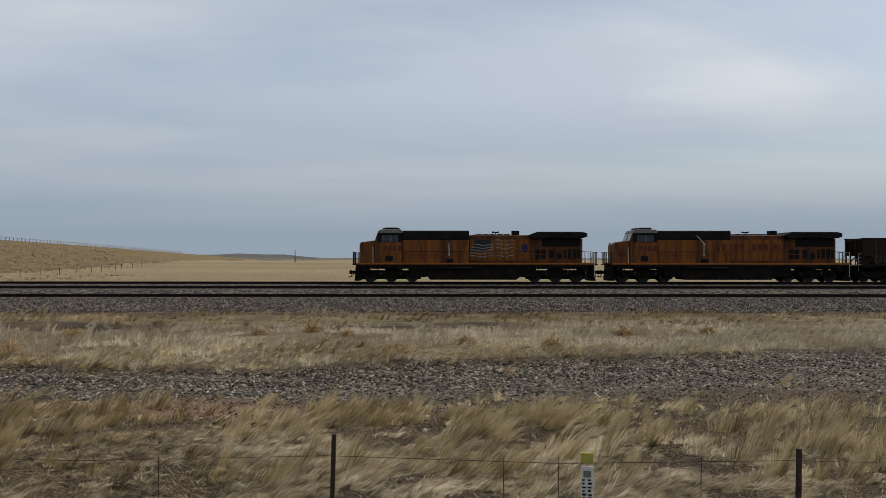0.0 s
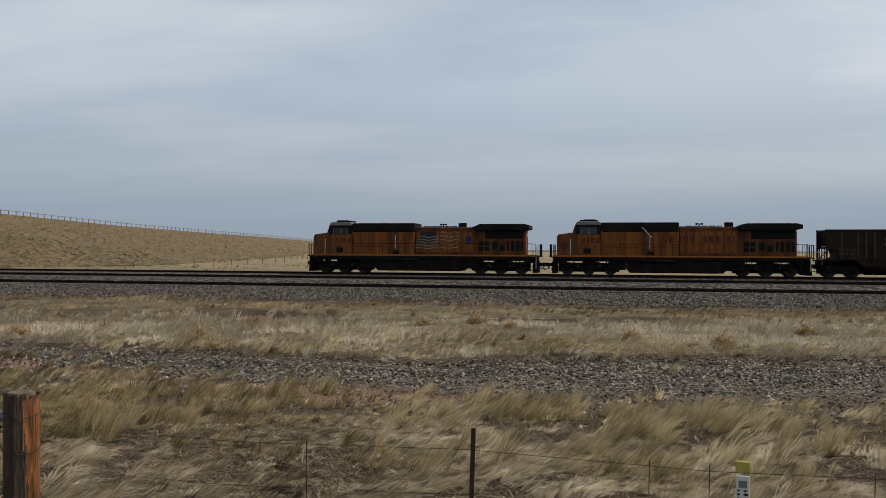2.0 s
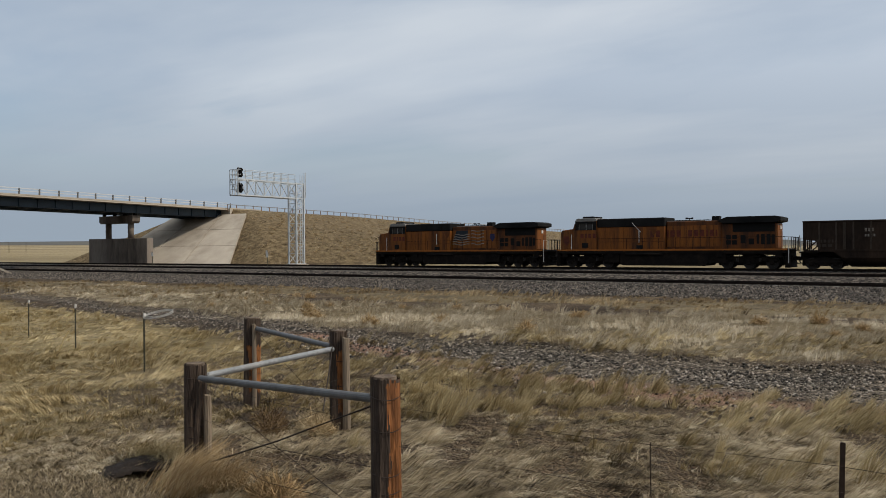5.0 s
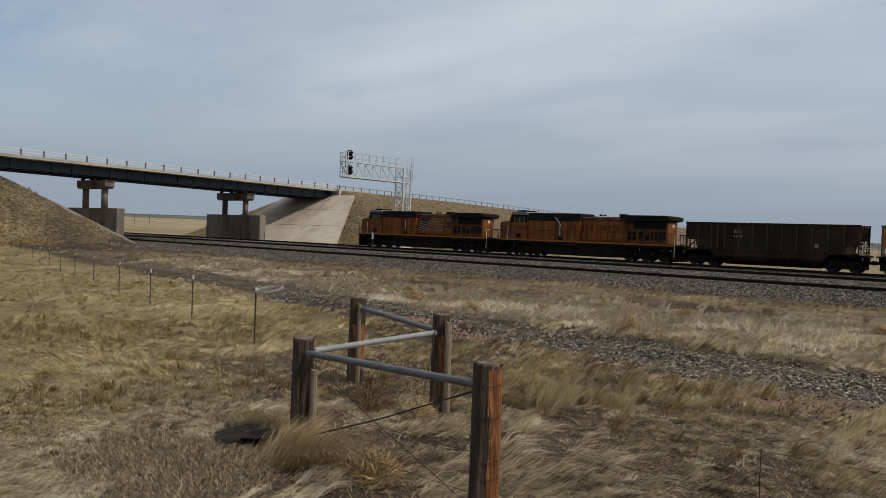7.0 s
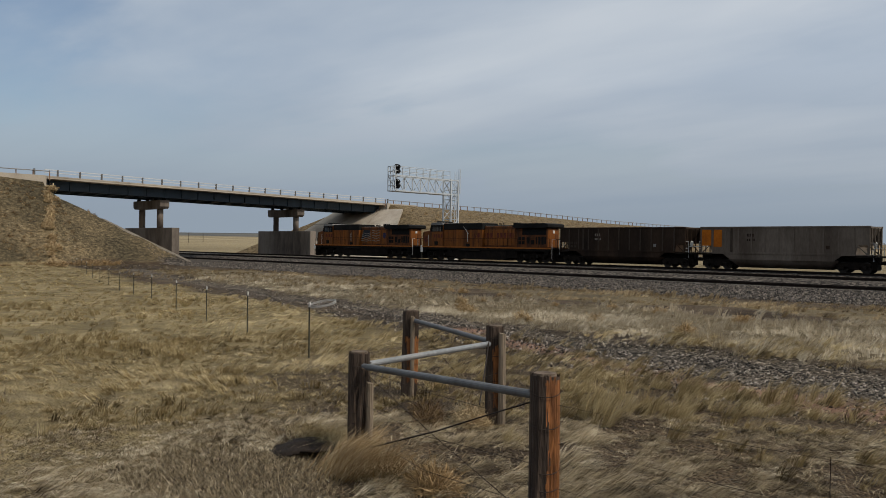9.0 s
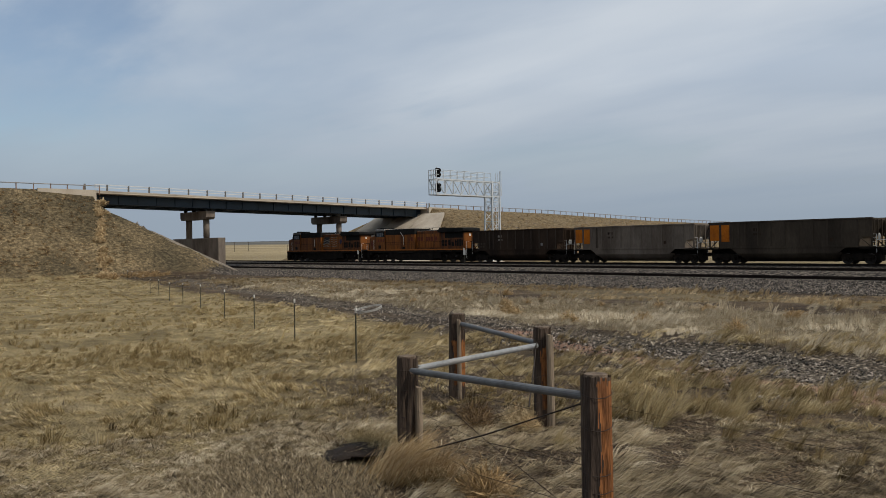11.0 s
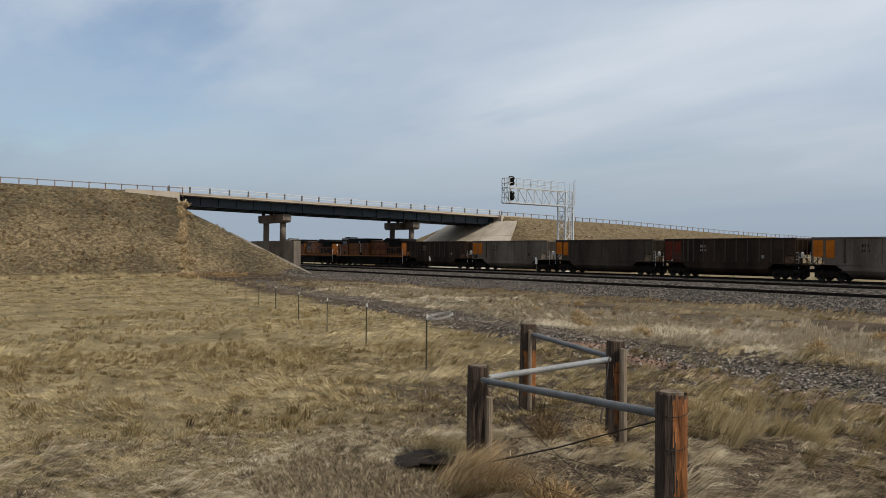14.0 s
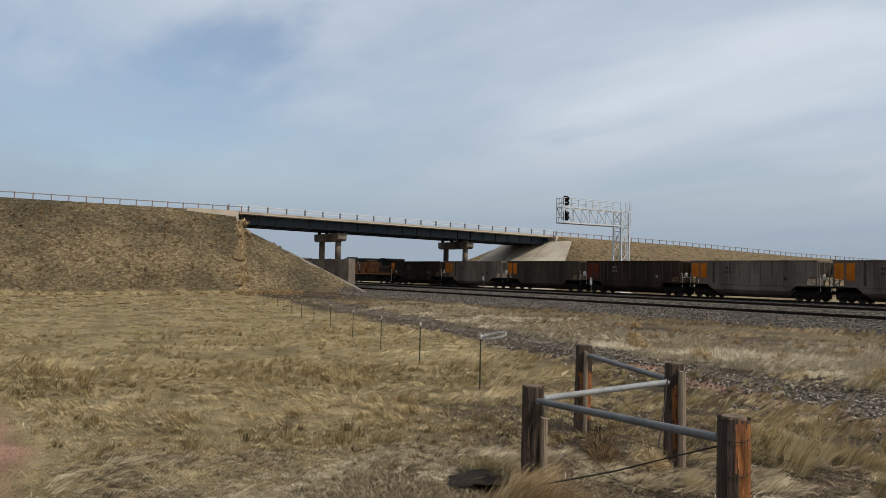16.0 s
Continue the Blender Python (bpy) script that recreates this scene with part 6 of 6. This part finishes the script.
def tumbleweeds(name, cx, cy, count, rad, per, label, pale=0.5, thick=0.0055):
    """Tangled balls of thin dry stems."""
    n = count * per
    k = np.repeat(np.arange(count), per)
    x0, y0 = np.asarray(cx)[k], np.asarray(cy)[k]
    R = np.asarray(rad)[k]
    th, ph = RNG.random(n) * 6.283, np.arccos(RNG.random(n))
    ctr = np.stack([x0, y0, ground_z(x0, y0)], -1)
    a = ctr + np.stack([np.sin(ph) * np.cos(th), np.sin(ph) * np.sin(th), np.cos(ph)], -1) * (R * 0.25)[:, None]
    th2, ph2 = th + 0.7 * RNG.standard_normal(n), np.clip(ph + 0.4 * RNG.standard_normal(n), 0, 1.6)
    b_ = ctr + np.stack([np.sin(ph2) * np.cos(th2), np.sin(ph2) * np.sin(th2), 0.75 * np.cos(ph2)], -1) * (R * (0.7 + 0.4 * RNG.random(n)))[:, None]
    mid = (a + b_) / 2 + (0.26 * R)[:, None] * RNG.standard_normal((n, 3))
    w = (thick * R * (0.5 + RNG.random(n)))[:, None] * RNG.standard_normal((n, 3))
    V = np.stack([a - w, a + w, mid - w, mid + w, b_], 1).reshape(-1, 3)
    q = np.arange(n) * 5
    F = np.stack([q, q + 1, q + 3, q, q + 3, q + 2, q + 2, q + 3, q + 4], -1).ravel()
    me = from_arrays(name, V, 3, F, M["brush"], tint=np.repeat(np.clip(pale + 0.2 * RNG.standard_normal(n), 0, 1), 5))
    return tagged(new(name, me), label, "tumbleweed", kind="stuff")


# dry brush caught by the gate and in the gully of the fill
tumbleweeds("dry_brush", [-6.36, -6.16, -6.52], [6.80, 6.66, 6.88], 3, [0.28, 0.24, 0.22], 800, "tangled pale dry weeds caught at the gate posts", 0.8, 0.006)
tumbleweeds("dry_brush", [-6.98, -6.72, -6.60], [6.66, 6.48, 6.30], 3, [0.26, 0.24, 0.20], 800, "dark brown dead weeds between the gate posts", 0.12, 0.008)
tumbleweeds("dry_brush", [-4.80, -4.98], [4.68, 4.74], 2, [0.28, 0.2], 1100, "rust-brown ball of curled dry weed by the gate", 0.42, 0.006)
nb = 34
bx_ = -40 + 58 * RNG.random(nb)
by_ = gravel_far(bx_) + 1.0 + 9 * RNG.random(nb) ** 1.3
tumbleweeds("rusty_clump", bx_, by_, nb, 0.18 + 0.22 * RNG.random(nb), 420, "rust-tan dry weed clumps in bleached grass strip", 0.55, 0.011)
u = RNG.random(60)
gx = -105.3 + 18 * u
gy = 36.0 - 5.4 * u + 0.28 * RNG.standard_normal(60)
tumbleweeds("gully_brush", gx, gy, 60, 0.40 + 0.35 * RNG.random(60), 320, "orange-tan dry weeds filling a gully down the fill", 0.72, 0.024)
u = RNG.random(40)
tumbleweeds("toe_brush", -84 - 8 * u, 30 + 7 * RNG.random(40), 40, 0.35 + 0.4 * RNG.random(40), 160, "rusty dry weeds at the foot of the fill", 0.42, 0.018)
tumbleweeds("scrub", [-102.6, -101.9, -101.0, -99.4], [38.9, 39.4, 39.9, 41.0], 4, [0.45, 0.5, 0.4, 0.3], 260, "dark bushes on the crest of the spill slope", 0.1, 0.02)
nb = 1100
bx_, by_ = -106 + 17 * RNG.random(nb), 44 * RNG.random(nb) - 8
tumbleweeds("scrub", bx_, by_, nb, 0.16 + 0.34 * RNG.random(nb) ** 1.5, 26, "low dark scrub on the near fill slope", 0.22, 0.022)
nb = 900
by_ = 84 + 190 * RNG.random(nb) ** 1.4
bx_ = -104 + (np.interp(by_, [82, 92, 104, 140, 270], [-88, -75, -64, -66, -93]) + 104) * RNG.random(nb)
tumbleweeds("scrub", bx_, by_, nb, 0.2 + 0.35 * RNG.random(nb), 24, "low dark scrub on the far fill slope", 0.3, 0.02)

n = 2600
k = RNG.integers(0, 4, n)
ox, oy = np.array([-5.98, -5.86, -5.66, -5.46])[k] + 0.10 * RNG.standard_normal(n), np.array([4.62, 4.50, 4.44, 4.66])[k] + 0.10 * RNG.standard_normal(n)
blades("burrow_grass", ox, oy, 0.36 + 0.24 * RNG.random(n), 0.003 + 0.003 * RNG.random(n), np.array([1.1, 0.7, 0.2, -0.2])[k] + 0.45 * RNG.standard_normal(n), 0.6 + 0.5 * RNG.random(n),
       0.62 + 0.24 * RNG.standard_normal(n), M["brush"], "tall tan grass hanging over the burrow")
n = 1300
ox, oy = -6.66 + 0.30 * RNG.standard_normal(n), 4.97 + 0.10 * RNG.standard_normal(n)
blades("burrow_grass", ox, oy, 0.30 + 0.18 * RNG.random(n), 0.003 + 0.003 * RNG.random(n), -0.4 + 0.6 * RNG.standard_normal(n), 0.75 + 0.4 * RNG.random(n),
       0.60 + 0.20 * RNG.standard_normal(n), M["grass_gold"], "matted grass roofing the burrow")
# broken stems and thatch lying between the tufts
n = 50000
r, az = np.sqrt(5.4 ** 2 + (14.5 ** 2 - 5.4 ** 2) * RNG.random(n)), np.radians(RNG.random(n) * 120 - 31)
ox, oy = -r * np.sin(az), r * np.cos(az)
ok = (oy < gravel_near(ox) + 2.5 * RNG.random(n)) & (np.hypot((ox + 6.26) / 0.48, (oy - 4.50) / 0.36) > 1) & (np.hypot((ox + 12.0) / 5.0, (oy - 0.4) / 0.95) > 0.6 + 0.6 * RNG.random(n))
ox, oy = ox[ok], oy[ok]
n = len(ox)
blades("thatch", ox, oy, 0.06 + 0.12 * RNG.random(n), 0.004 + 0.005 * RNG.random(n), 6.283 * RNG.random(n), 0.8 + 0.7 * RNG.random(n),
       0.30 + 0.24 * RNG.standard_normal(n), M["grass"], "broken dry stems and thatch on bare earth")
# trampled short stubble in front of the burrow
n = 46000
ox, oy = -6.35 + 1.15 * (2 * RNG.random(n) - 1), 3.62 + 0.95 * (2 * RNG.random(n) - 1)
ok = np.hypot((ox + 6.35) / 1.05, (oy - 3.62) / 0.85) < 0.8 + 0.35 * RNG.random(n)
ox, oy = ox[ok], oy[ok]
n = len(ox)
blades("stubble", ox, oy, 0.035 + 0.075 * RNG.random(n), 0.004 + 0.004 * RNG.random(n), 6.283 * RNG.random(n), 0.5 + 0.9 * RNG.random(n),
       np.where(RNG.random(n) < 0.22, 0.62, 0.20) + 0.14 * RNG.standard_normal(n), M["grass"], "short trampled grey-brown grass stubble")

motions()
